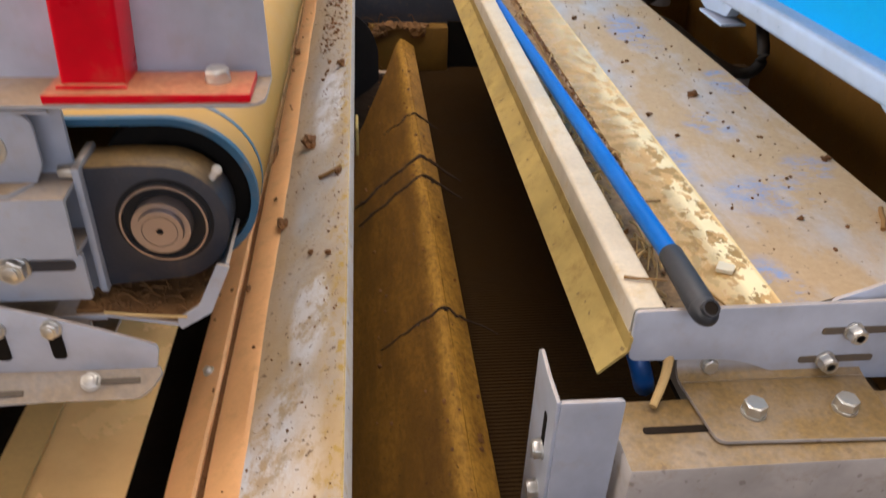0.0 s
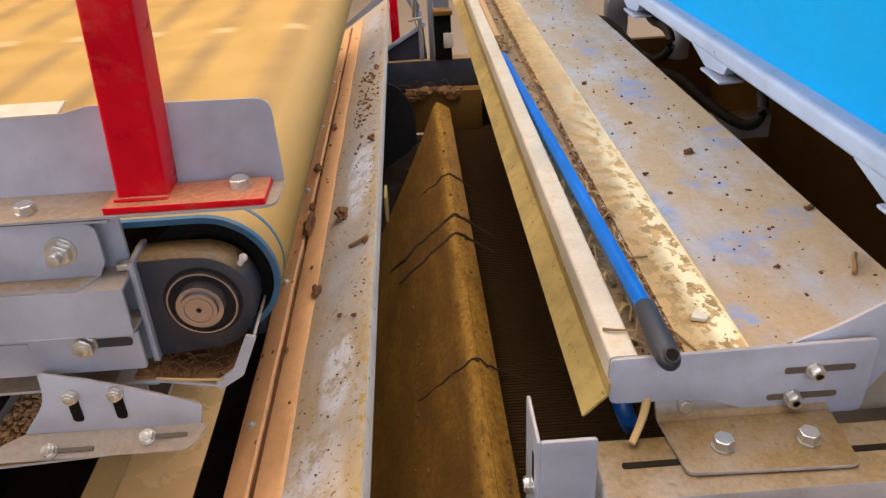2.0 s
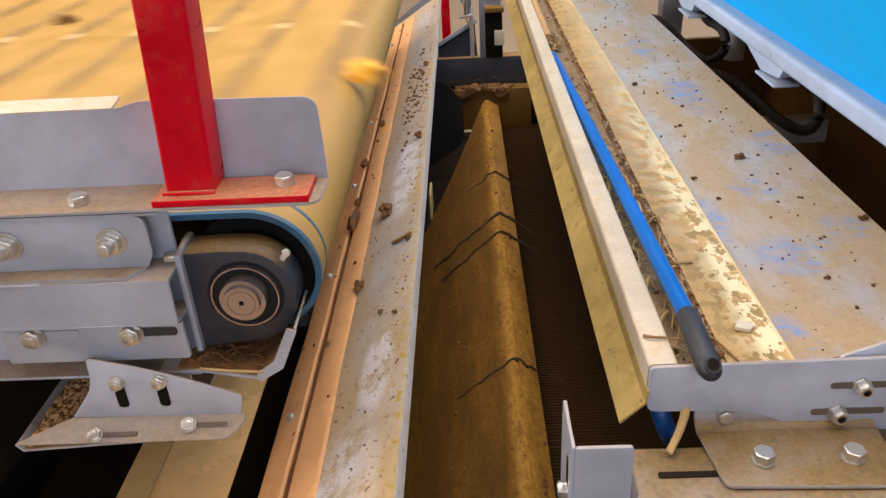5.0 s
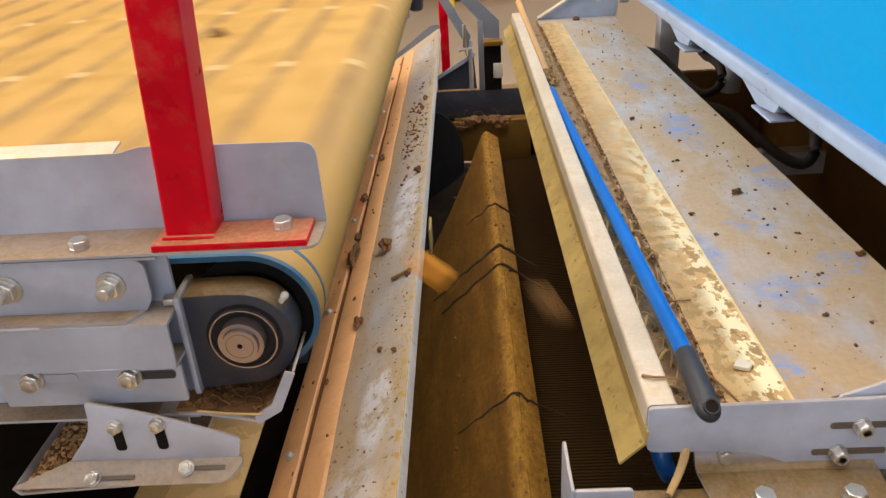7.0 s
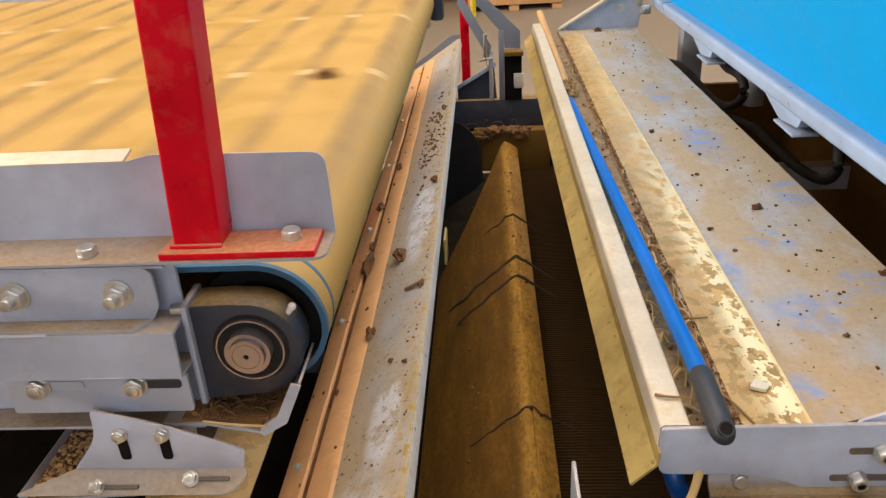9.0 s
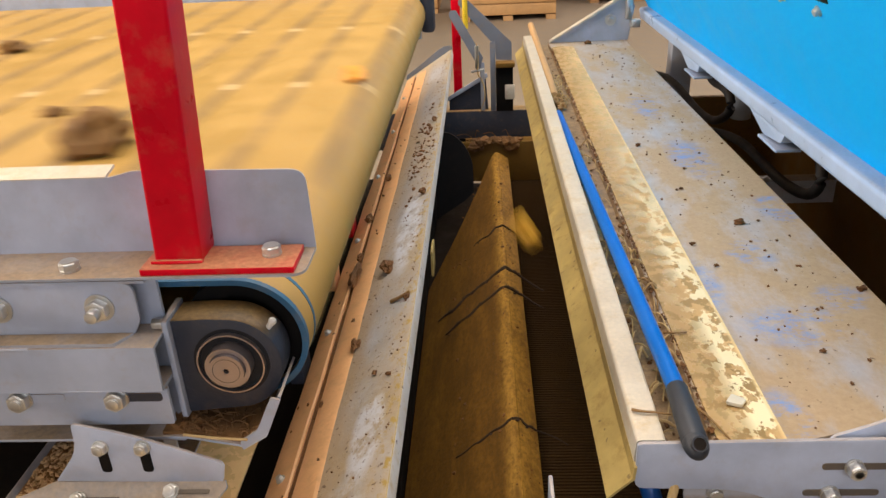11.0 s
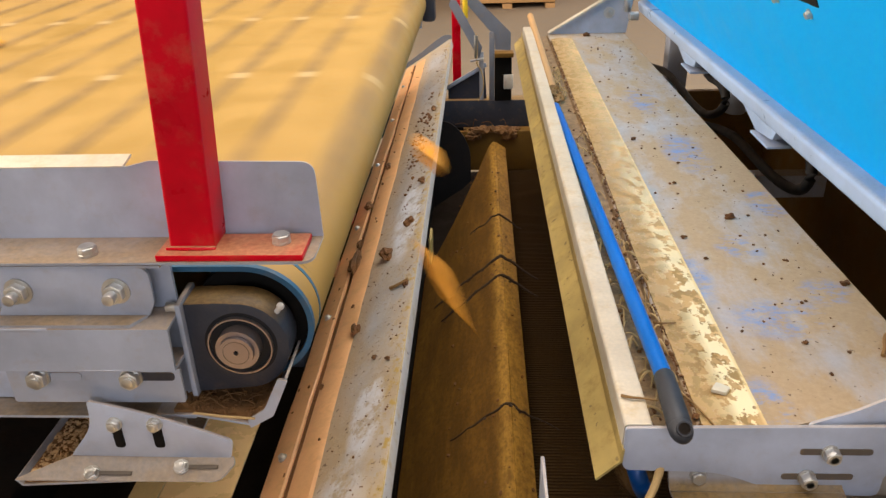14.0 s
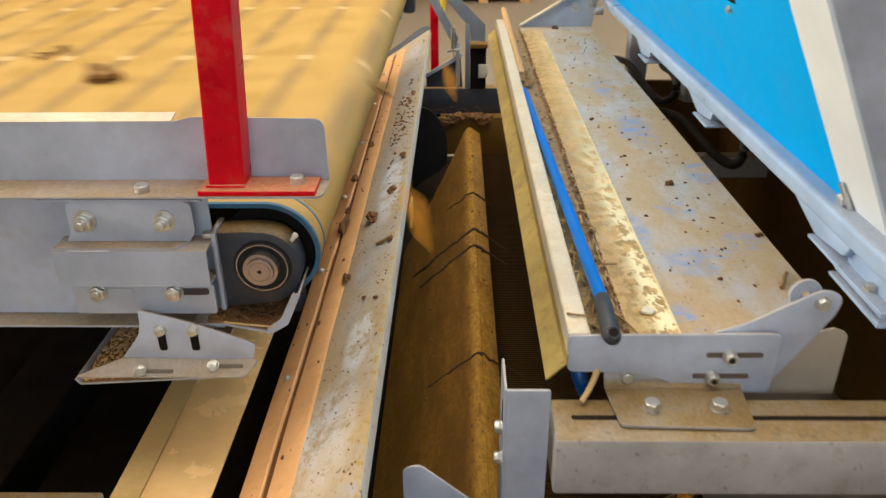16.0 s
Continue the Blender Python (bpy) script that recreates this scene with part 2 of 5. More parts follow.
def lit_ridge_soil():
    """Packed soil on sheet steel, streaked along the ridge, with a lit crest and shaded flank painted in."""
    m, nt, b = nodes_of("lit_ridge_soil")
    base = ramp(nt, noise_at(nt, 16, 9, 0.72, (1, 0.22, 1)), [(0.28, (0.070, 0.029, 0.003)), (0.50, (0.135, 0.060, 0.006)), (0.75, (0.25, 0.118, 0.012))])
    # Light on the crest and shade down the flank, as colour across X.
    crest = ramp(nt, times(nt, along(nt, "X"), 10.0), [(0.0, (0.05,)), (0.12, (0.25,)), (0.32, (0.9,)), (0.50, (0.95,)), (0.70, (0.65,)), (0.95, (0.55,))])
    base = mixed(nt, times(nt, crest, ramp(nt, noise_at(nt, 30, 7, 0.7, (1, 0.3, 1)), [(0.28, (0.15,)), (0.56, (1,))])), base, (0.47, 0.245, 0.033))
    base = mixed(nt, ramp(nt, noise_at(nt, 34, 8, 0.75), [(0.58, (0,)), (0.70, (0.6,))]), base, (0.06, 0.027, 0.006))
    base = mixed(nt, ramp(nt, noise_at(nt, 85, 6, 0.7, (1, 0.6, 1)), [(0.40, (0.45,)), (0.56, (0,))]), base, (0.085, 0.038, 0.005))
    base = mixed(nt, ramp(nt, noise_at(nt, 130, 3, 0.5), [(0.68, (0,)), (0.72, (0.8,))]), base, (0.035, 0.014, 0.003))
    nt.links.new(base, b.inputs["Base Color"])
    b.inputs["Roughness"].default_value = 0.7
    b.inputs["Specular IOR Level"].default_value = 0.25
    bump(nt, b, noise_at(nt, 70, 8, 0.7), 0.6, 0.003)
    return m


def band_mark():
    """Worn dark cross band, broken along its length, with paler clips at two places."""
    m, nt, b = nodes_of("belt_band")
    info = nt.nodes.new("ShaderNodeObjectInfo")
    tc = nt.nodes.new("ShaderNodeTexCoord")
    mp = nt.nodes.new("ShaderNodeMapping")
    mp.vector_type = "TEXTURE"
    nt.links.new(tc.outputs["Object"], mp.inputs[0])
    shift = nt.nodes.new("ShaderNodeCombineXYZ")
    nt.links.new(times(nt, info.outputs["Random"], 40.0), shift.inputs[1])
    nt.links.new(shift.outputs[0], mp.inputs["Location"])
    n = add(nt, "ShaderNodeTexNoise", Scale=3.2, Detail=5.0, Roughness=0.6)
    nt.links.new(mp.outputs[0], n.inputs["Vector"])
    base = ramp(nt, n.outputs["Fac"], [(0.36, (0.37, 0.222, 0.058)), (0.50, (0.24, 0.145, 0.044)), (0.66, (0.16, 0.10, 0.034))])
    for at in (0.95, 1.62):
        gap = nt.nodes.new("ShaderNodeMath")
        gap.operation = "COMPARE"
        gap.inputs[1].default_value, gap.inputs[2].default_value = at, 0.022
        nt.links.new(along(nt, "Y"), gap.inputs[0])
        base = mixed(nt, gap.outputs[0], base, (0.50, 0.36, 0.17))
    nt.links.new(base, b.inputs["Base Color"])
    b.inputs["Roughness"].default_value = 0.6
    return m


BELT_BAND = band_mark()
SHEET, RIDGE = chute_sheet(), lit_ridge_soil()
TRAYTOP, FILM = tray_paint(), film_strip()
CLOD_LOAD = surface("carried_clod", (0.20, 0.10, 0.024), 0.9, grime=0.4, grain=0.8, spread=0.35)
CLOD = surface("soil_clod", (0.150, 0.060, 0.012), 0.9, grime=0.15, grain=0.8, spread=0.45, dust_colour=(0.24, 0.12, 0.03))
ROOT = surface("root", (0.24, 0.13, 0.04), 0.8, grime=0.3, grain=0.4)
STRAW = surface("straw", (0.50, 0.34, 0.14), 0.7, grime=0.3)
TUBER = surface("orange_tuber", (0.84, 0.35, 0.02), 0.6, grime=0.45, dust_colour=(0.18, 0.09, 0.025), spread=0.3)
CONCRETE = surface("concrete", (0.27, 0.215, 0.15), 0.8, grime=0.35, grain=0.3)
WALL = surface("hall_wall", (0.50, 0.46, 0.40), 0.8, grime=0.1)
WOOD = surface("crate_wood", (0.52, 0.30, 0.12), 0.65, grime=0.3, grain=0.3)
YELLOW = surface("yellow_paint", (0.80, 0.55, 0.02), 0.4, grime=0.1)


# ---- builders ----
ORIGIN = {}


def thing(name, at, label, category, group="", kind=""):
    ob = new(name)
    ob.empty_display_size = 0.05
    ob.location = at
    ORIGIN[ob.name] = Vector(at)
    return tagged(ob, label, category, group, kind)


def finish(bm, angle=32):
    bmesh.ops.recalc_face_normals(bm, faces=bm.faces)
    for f in bm.faces:
        f.smooth = True
    for e in bm.edges:
        e.smooth = len(e.link_faces) == 2 and e.calc_face_angle(0) < radians(angle)
    return bm


def part(name, bm, material, parent=None, label="", kind=""):
    """One mesh object; the bmesh is in the world's space."""
    finish(bm)
    me = bpy.data.meshes.new(name)
    o = ORIGIN[parent.name] if parent else Vector((0, 0, 0))
    bm.transform(Matrix.Translation(-o))
    bm.to_mesh(me)
    bm.free()
    me.materials.append(material)
    ob = new(name, me)
    if parent:
        ob.parent = parent
    ORIGIN[ob.name] = o
    if label or kind:
        tagged(ob, label, kind=kind)
    return ob


def solo(name, bm, material, label, category, group="", kind="", at=None):
    """A thing of one mesh, with its origin at its base."""
    finish(bm)
    pts = [v.co for v in bm.verts]
    o = Vector(at) if at else Vector((sum(p.x for p in pts) / len(pts), sum(p.y for p in pts) / len(pts), min(p.z for p in pts)))
    bm.transform(Matrix.Translation(-o))
    me = bpy.data.meshes.new(name)
    bm.to_mesh(me)
    bm.free()
    me.materials.append(material)
    ob = new(name, me)
    ob.location = o
    ORIGIN[ob.name] = o
    return tagged(ob, label, category, group, kind)


def box(x0, x1, y0, y1, z0, z1, bevel=0.0, bm=None):
    b = bmesh.new()
    bmesh.ops.create_cube(b, size=1)
    b.transform(Matrix.Translation(((x0 + x1) / 2, (y0 + y1) / 2, (z0 + z1) / 2)) @ Matrix.Diagonal((abs(x1 - x0), abs(y1 - y0), abs(z1 - z0), 1)))
    if bevel:
        bmesh.ops.bevel(b, geom=b.edges[:], offset=bevel, segments=2, affect="EDGES", profile=0.5)
    return joined(bm, b)


def joined(bm, b):
    if bm is None:
        return b
    me = bpy.data.meshes.new("tmp")
    b.to_mesh(me)
    b.free()
    bm.from_mesh(me)
    bpy.data.meshes.remove(me)
    return bm


def prism(points, axis, a, b, bevel=0.0, bm=None):
    """A closed outline, extruded along an axis from a to b. Outline in (x, z) for 'y', (x, y) for 'z', (y, z) for 'x'."""
    put = {"y": lambda p, d: (p[0], d, p[1]), "z": lambda p, d: (p[0], p[1], d), "x": lambda p, d: (d, p[0], p[1])}[axis]
    k = bmesh.new()
    lo = [k.verts.new(put(p, a)) for p in points]
    hi = [k.verts.new(put(p, b)) for p in points]
    n = len(points)
    k.faces.new(lo)
    k.faces.new(hi[::-1])
    for i in range(n):
        k.faces.new((lo[i], hi[i], hi[(i + 1) % n], lo[(i + 1) % n]))
    bmesh.ops.recalc_face_normals(k, faces=k.faces)
    if bevel:
        bmesh.ops.bevel(k, geom=[e for e in k.edges if e.calc_face_angle(0) > 0.5], offset=bevel, segments=2, affect="EDGES", profile=0.5)
    return joined(bm, k)


def rounded(points, r, steps=5):
    """The outline with its corners rounded; r is one radius or one for each corner."""
    out = []
    n = len(points)
    for i, p in enumerate(points):
        rad = r[i] if isinstance(r, (list, tuple)) else r
        p, a, b = Vector(p), Vector(points[i - 1]), Vector(points[(i + 1) % n])
        if rad <= 0:
            out.append(tuple(p))
            continue
        u, v = (a - p).normalized(), (b - p).normalized()
        rad = min(rad, 0.49 * (a - p).length, 0.49 * (b - p).length)
        for s in range(steps + 1):
            w = s / steps
            out.append(tuple(p + u * rad * (1 - w) ** 2 + v * rad * w ** 2))
    return out


def bent(points, thick, axis, a, b, bm=None):
    """Sheet of one thickness bent along the open line of points."""
    pts = [Vector(p) for p in points]
    left, right = [], []
    for i, p in enumerate(pts):
        d0 = (p - pts[i - 1]).normalized() if i else None
        d1 = (pts[i + 1] - p).normalized() if i < len(pts) - 1 else None
        n0 = Vector((-d0.y, d0.x)) if d0 else None
        n1 = Vector((-d1.y, d1.x)) if d1 else None
        n = (n0 + n1).normalized() / max(0.5, math.cos((n0.angle(n1)) / 2)) if n0 and n1 else (n0 or n1)
        left.append(tuple(p + n * thick / 2))
        right.append(tuple(p - n * thick / 2))
    return prism(left + right[::-1], axis, a, b, 0, bm)


def rod(p, q, r, sides=20, bm=None, r2=None, caps=True, bevel=0.0):
    p, q = Vector(p), Vector(q)
    k = bmesh.new()
    bmesh.ops.create_cone(k, cap_ends=caps, segments=sides, radius1=r, radius2=r if r2 is None else r2, depth=(q - p).length)
    if bevel:
        bmesh.ops.bevel(k, geom=[e for e in k.edges if e.calc_face_angle(0) > 0.9], offset=bevel, segments=2, affect="EDGES", profile=0.5)
    k.transform(Matrix.Translation((p + q) / 2) @ (q - p).to_track_quat("Z", "Y").to_matrix().to_4x4())
    return joined(bm, k)


def ring(p, q, outer, inner, sides=40, bm=None):
    """A tube with a wall, from p to q."""
    p, q = Vector(p), Vector(q)
    k = bmesh.new()
    h = (q - p).length
    loops = []
    for r, z in ((outer, 0), (outer, h), (inner, h), (inner, 0)):
        loops.append([k.verts.new((r * math.cos(math.tau * i / sides), r * math.sin(math.tau * i / sides), z)) for i in range(sides)])
    for a in range(4):
        for i in range(sides):
            k.faces.new((loops[a][i], loops[a][(i + 1) % sides], loops[(a + 1) % 4][(i + 1) % sides], loops[(a + 1) % 4][i]))
    k.transform(Matrix.Translation(p) @ (q - p).to_track_quat("Z", "Y").to_matrix().to_4x4())
    return joined(bm, k)


def hose(points, r, sides=12, bm=None, taper=1.0):
    """A round tube through the points, smoothed; a negative taper thins both ends unevenly."""
    pts = [Vector(p) for p in points]
    for _ in range(2):
        fine = [pts[0]]
        for a, b in zip(pts, pts[1:]):
            fine += [a.lerp(b, 0.25), a.lerp(b, 0.75)]
        pts = fine + [pts[-1]]
    k = bmesh.new()
    loops = []
    for i, p in enumerate(pts):
        d = (pts[min(i + 1, len(pts) - 1)] - pts[max(i - 1, 0)]).normalized()
        turn = d.to_track_quat("Z", "Y").to_matrix()
        f = i / (len(pts) - 1)
        rr = r * (1 + (taper - 1) * f if taper > 0 else 0.22 + 0.78 * math.sin(math.pi * f) ** 0.6 * (0.8 + 0.4 * noise.noise(p * 60)))
        loops.append([k.verts.new(p + turn @ Vector((rr * math.cos(math.tau * s / sides), rr * math.sin(math.tau * s / sides), 0))) for s in range(sides)])
    for a, b in zip(loops, loops[1:]):
        for s in range(sides):
            k.faces.new((a[s], a[(s + 1) % sides], b[(s + 1) % sides], b[s]))
    k.faces.new(loops[0][::-1])
    k.faces.new(loops[-1])
    return joined(bm, k)


def lump(at, size, seed, rough=0.45, level=2, bm=None):
    """An uneven clod; size is its three half-lengths."""
    k = bmesh.new()
    bmesh.ops.create_icosphere(k, subdivisions=level, radius=1)
    for v in k.verts:
        n = noise.noise(v.co * 1.3 + Vector((seed * 3.1, seed * 1.7, seed))) + 0.5 * noise.noise(v.co * 3.4 + Vector((seed, 0, 7)))
        v.co *= 1 + rough * n
    k.transform(Matrix.Translation(at) @ Matrix.Diagonal((*size, 1)))
    return joined(bm, k)


def bolt(at, way, head=0.0095, height=0.008, stud=0.0):
    """A hexagonal head along 'way' out of the surface at 'at'."""
    at, way = Vector(at), Vector(way).normalized()
    k = rod(at + way * 0.0015, at + way * (0.002 + height), head * 1.12, 6, bevel=0.0012)
    rod(at + way * (0.0015 + height * 0.98), at + way * (0.003 + height), head * 0.86, 18, bm=k)
    if stud:
        rod(at + way * height, at + way * (height + stud), head * 0.62, 14, bm=k, bevel=0.0008)
    return k


def fasten(parent, at, way, washer=0.0125, name="bolt", **size):
    """A bolt with its washer under a thing."""
    at, way = Vector(at), Vector(way).normalized()
    ob = part(name, bolt(at, way, **size), ZINC, parent)
    part("washer", ring(at - way * 0.0005, at + way * 0.0024, washer, 0.004, 24), ZINC, ob)
    return ob


# ---- the hall ----
solo("floor", box(-6, 9, -6, 13, -0.1, 0), CONCRETE, "dusty grey-brown concrete hall floor", "floor", kind="structure")
solo("wall_north", box(-6, 9, 13, 13.2, 0, 4.6), WALL, "pale hall wall far behind the machine", "wall", kind="structure")
k = box(-6.2, -6, -6, -1.9, 0, 4.6)
box(-6.2, -6, 5.1, 13, 0, 4.6, bm=k)
box(-6.2, -6, -1.9, 5.1, 0, 1.85, bm=k)
box(-6.2, -6, -1.9, 5.1, 4.25, 4.6, bm=k)
solo("wall_west", k, WALL, "pale hall wall with a long window opening", "wall", kind="structure")
solo("wall_east", box(9, 9.2, -6, 13, 0, 4.6), WALL, "pale hall wall beside the hopper", "wall", kind="structure")
k = box(-6, -1.5, -6.2, -6, 0, 4.6)
box(3.5, 9, -6.2, -6, 0, 4.6, bm=k)
box(-1.5, 3.5, -6.2, -6, 4.2, 4.6, bm=k)
box(-1.5, 3.5, -6.2, -6, 0, 2.4, bm=k)
solo("wall_south", k, WALL, "pale hall wall with a high window opening", "wall", kind="structure")
k = box(-6, 9, -6.2, -0.9, 4.6, 4.75)
box(-6, 9, 4.1, 7.0, 4.6, 4.75, bm=k)
box(-6, 9, 11.0, 13.2, 4.6, 4.75, bm=k)
box(-6, -1.2, -0.9, 4.1, 4.6, 4.75, bm=k)
box(2.8, 9, -0.9, 4.1, 4.6, 4.75, bm=k)
box(-6, 2.5, 7.0, 11.0, 4.6, 4.75, bm=k)
box(5.5, 9, 7.0, 11.0, 4.6, 4.75, bm=k)
solo("ceiling", k, WALL, "pale hall ceiling with rooflight openings", "ceiling", kind="structure")

# ---- sorting belt ----
RX, RZ, RR = 0.0, 0.953, 0.077
BELT_Y0, BELT_Y1, BELT_L = 0.062, 2.30, -3.2
conveyor = thing("belt_conveyor", (-1.5, 1.2, 0), "beige sorting belt on a grey painted steel frame", "conveyor")


def loop_outline(r, x_left=BELT_L):
    pts = [(RX + r * math.cos(a), RZ + r * math.sin(a)) for a in np.linspace(math.pi / 2, -math.pi / 2, 25)]
    return pts + [(x_left + r * math.cos(a), RZ + r * math.sin(a)) for a in np.linspace(-math.pi / 2, -3 * math.pi / 2, 13)]


def belt_band(y0, y1, r0, r1):
    outer, inner = loop_outline(r1), loop_outline(r0)
    b = bmesh.new()
    rows = [[b.verts.new((x, y, z)) for x, z in line] for line, y in ((outer, y0), (outer, y1), (inner, y1), (inner, y0))]
    n = len(outer)
    for a in range(4):
        for i in range(n):
            b.faces.new((rows[a][i], rows[a][(i + 1) % n], rows[(a + 1) % 4][(i + 1) % n], rows[(a + 1) % 4][i]))
    return b


part("belt", belt_band(BELT_Y0, BELT_Y1, RR - 0.005, RR), BELT, conveyor, "soil-stained beige belt")
part("edge_band", belt_band(BELT_Y0 - 0.003, BELT_Y0 + 0.005, RR - 0.006, RR + 0.0008), BELT_BLUE, conveyor, "blue belt edge")
part("edge_line", belt_band(BELT_Y0 + 0.038, BELT_Y0 + 0.044, RR - 0.004, RR + 0.0006), BELT_BLUE, conveyor, "thin blue line along the belt")
part("drum", ring((RX, BELT_Y0 + 0.012, RZ), (RX, BELT_Y1, RZ), RR - 0.006, 0.05, 48), DARK, conveyor, "dark steel end drum")
part("drum_end", ring((RX, BELT_Y0 + 0.03, RZ), (RX, BELT_Y0 + 0.036, RZ), RR - 0.007, 0.018, 40), DARK, conveyor)
k = prism([(BELT_L, 0.862), (-0.067, 0.862), (-0.067, 0.99), (-0.071, 0.995), (-0.071, 1.064), (BELT_L, 1.064)], "y", 0.032, 0.037)
part("side_plate", k, PAINT_CLEAN, conveyor)
part("lower_flange", box(BELT_L, -0.062, -0.002, 0.034, 0.857, 0.861, 0.001), PAINT_DUSTY, conveyor, "dust-covered lower flange")
for x in (-2.9, -1.8):
    for y in (0.05, 2.325):
        part("leg", box(x - 0.03, x + 0.03, y - 0.015, y + 0.015, 0, 0.865, 0.003), PAINT, conveyor)
part("far_side_plate", box(BELT_L, 0.056, 2.315, 2.3358, 0.86, 1.015), PAINT, conveyor)
# angle plate with the two upper bolts, and the hat rail in front of the web
k = prism(rounded([(-0.272, 0.994), (-0.096, 0.994), (-0.087, 1.010), (-0.087, 1.056), (-0.264, 1.056), (-0.264, 1.010)], [0, 0, 0.004, 0.014, 0.012, 0.004]), "y", 0.010, 0.015, 0.001)
adjuster = part("adjusting_plate", k, PAINT_CLEAN, conveyor)
k = prism(rounded([(-0.272, 0.0095), (-0.098, 0.0095), (-0.111, -0.012), (-0.284, -0.012)], [0, 0, 0.003, 0.003]), "z", 0.9915, 0.9955)
part("foot_flange", k, PAINT_DUSTY, adjuster, "dust-covered foot flange")
k = bent([(0.030, 0.992), (-0.012, 0.989), (-0.014, 0.938), (0.030, 0.936)], 0.004, "x", -0.285, -0.068)
part("hat_rail", k, PAINT, conveyor, "bent steel rail with a dusty top")
part("weld", hose([(-0.262, -0.0125, 0.9905), (-0.235, -0.0135, 0.9912), (-0.205, -0.0125, 0.9905)], 0.002, 6), PAINT_CLEAN, conveyor)
part("weld", hose([(-0.20, -0.014, 0.9375), (-0.15, -0.0148, 0.9368), (-0.12, -0.014, 0.9375)], 0.002, 6), PAINT_CLEAN, conveyor)
part("rail_edge", bent([(0.0305, 1.0575), (0.004, 1.060)], 0.003, "x", -0.30, -0.07), PAINT, conveyor)
k = prism(rounded([(-0.275, 0.884), (-0.068, 0.884), (-0.068, 0.933), (-0.275, 0.933)], 0.004), "y", -0.006, 0.0, 0.001)
slotted = part("slotted_bar", k, PAINT, conveyor)
for xs in (-0.235, -0.125):
    k = prism(rounded([(xs - 0.012, 0.9165), (xs + 0.050, 0.9165), (xs + 0.050, 0.9275), (xs - 0.012, 0.9275)], 0.005), "y", -0.0072, -0.003)
    # CAST on the right strip paints the shadow under the hat rail.
    part("slot", k, CAST if xs > -0.2 else PAINT, slotted, "slot-shaped strip, the right one dark for the hat rail's shadow")
    fasten(conveyor, (xs, -0.007, 0.922), (0, -1, 0.05), head=0.0108, washer=0.0130, height=0.010, stud=0.005)
for xs in (-0.239, -0.127):
    fasten(conveyor, (xs, 0.010, 1.0275), (0, -1, 0), head=0.0112, washer=0.0160, height=0.010, stud=0.014)

# ---- side guard on the belt frame, red post ----
guard = thing("belt_side_guard", (-1.5, 0.03, 1.064), "grey painted sheet guard along the belt edge", "guard")
k = prism(rounded([(BELT_L, 0.001), (0.100, 0.001), (0.100, 0.066), (BELT_L, 0.066)], [0, 0.018, 0.0, 0]), "z", 1.064, 1.067)
part("flange", k, PAINT_DUSTY, guard, "dust-covered bolted flange")
k = prism(rounded([(BELT_L, 1.067), (0.100, 1.067), (0.098, 1.157), (-0.085, 1.160), (-0.110, 1.154), (BELT_L, 1.154)], [0, 0, 0.016, 0, 0, 0]), "y", 0.064, 0.0665)
part("upright_sheet", k, PAINT_CLEAN, guard)
part("folded_lip", bent([(0.064, 1.153), (0.090, 1.158)], 0.003, "x", BELT_L, -0.115), RIM, guard, "pale folded lip")
for xs in (-0.155, -0.62, -1.1):
    fasten(guard, (xs, 0.022, 1.067), (0, 0, 1), head=0.0095, washer=0.0105)

post = thing("red_post", (-0.036, 0.044, 1.067), "red painted square steel post on a bolted foot plate", "post")
part("foot_plate", prism(rounded([(-0.072, 0.003), (0.089, 0.003), (0.089, 0.057), (-0.072, 0.057)], 0.002), "z", 1.067, 1.0745, 0.001), RED, post)
k = prism(rounded([(-0.061, 0.019), (-0.011, 0.019), (-0.011, 0.066), (-0.061, 0.066)], 0.005), "z", 1.074, 2.3)
for v in k.verts:
    v.co.x += 0.052 * (v.co.z - 1.074)
    v.co.y += 0.015 * (v.co.z - 1.074)
part("tube", k, RED, post, "slightly leaning square tube")
k = hose([(-0.063, 0.018, 1.0755), (-0.036, 0.016, 1.0765), (-0.009, 0.018, 1.0755)], 0.0028, 8)
part("weld", k, RED, post, "welded seam at the foot")
fasten(post, (0.060, 0.034, 1.0745), (0, 0, 1), head=0.0095, washer=0.0105)

# ---- bearing ----
bearing = thing("take_up_bearing", (0, 0, 0.885), "dusty dark grey cast bearing housing with a steel shaft end", "bearing")
arc = [(0.056 * math.cos(a), 0.948 + math.sin(a) * (0.0555 if math.sin(a) > 0 else 0.062)) for a in np.linspace(radians(84), radians(-80), 24)]
k = prism([(-0.0612, 0.880), (-0.0612, 1.003), (-0.020, 1.0045)] + arc, "y", 0.020, 0.064, 0.003)
housing = part("housing", k, CAST, bearing)
k = prism(rounded([(0.013, 0.877), (0.066, 0.877), (0.066, 1.008), (0.013, 1.006)], 0.005), "x", -0.0675, -0.061, 0.001)
part("end_plate", k, PAINT, bearing, "grey end plate")
part("adjusting_nut", rod((-0.0795, 0.020, 1.0), (-0.0675, 0.020, 1.0), 0.0065, 6, bevel=0.001), ZINC, bearing)
part("outer_ring", ring((0, 0.0140, 0.949), (0, 0.030, 0.949), 0.0380, 0.0362, 56), STEEL, bearing)
# Black ring on the face paints a recess's shade; nothing is cut.
part("recess", ring((0, 0.0192, 0.949), (0, 0.026, 0.949), 0.0425, 0.0381, 56), RUBBER, bearing, "black ring painting the shade of a recess")
part("seal", ring((0, 0.0192, 0.949), (0, 0.03, 0.949), 0.0360, 0.0202, 56), RUBBER, bearing, "black rubber seal")
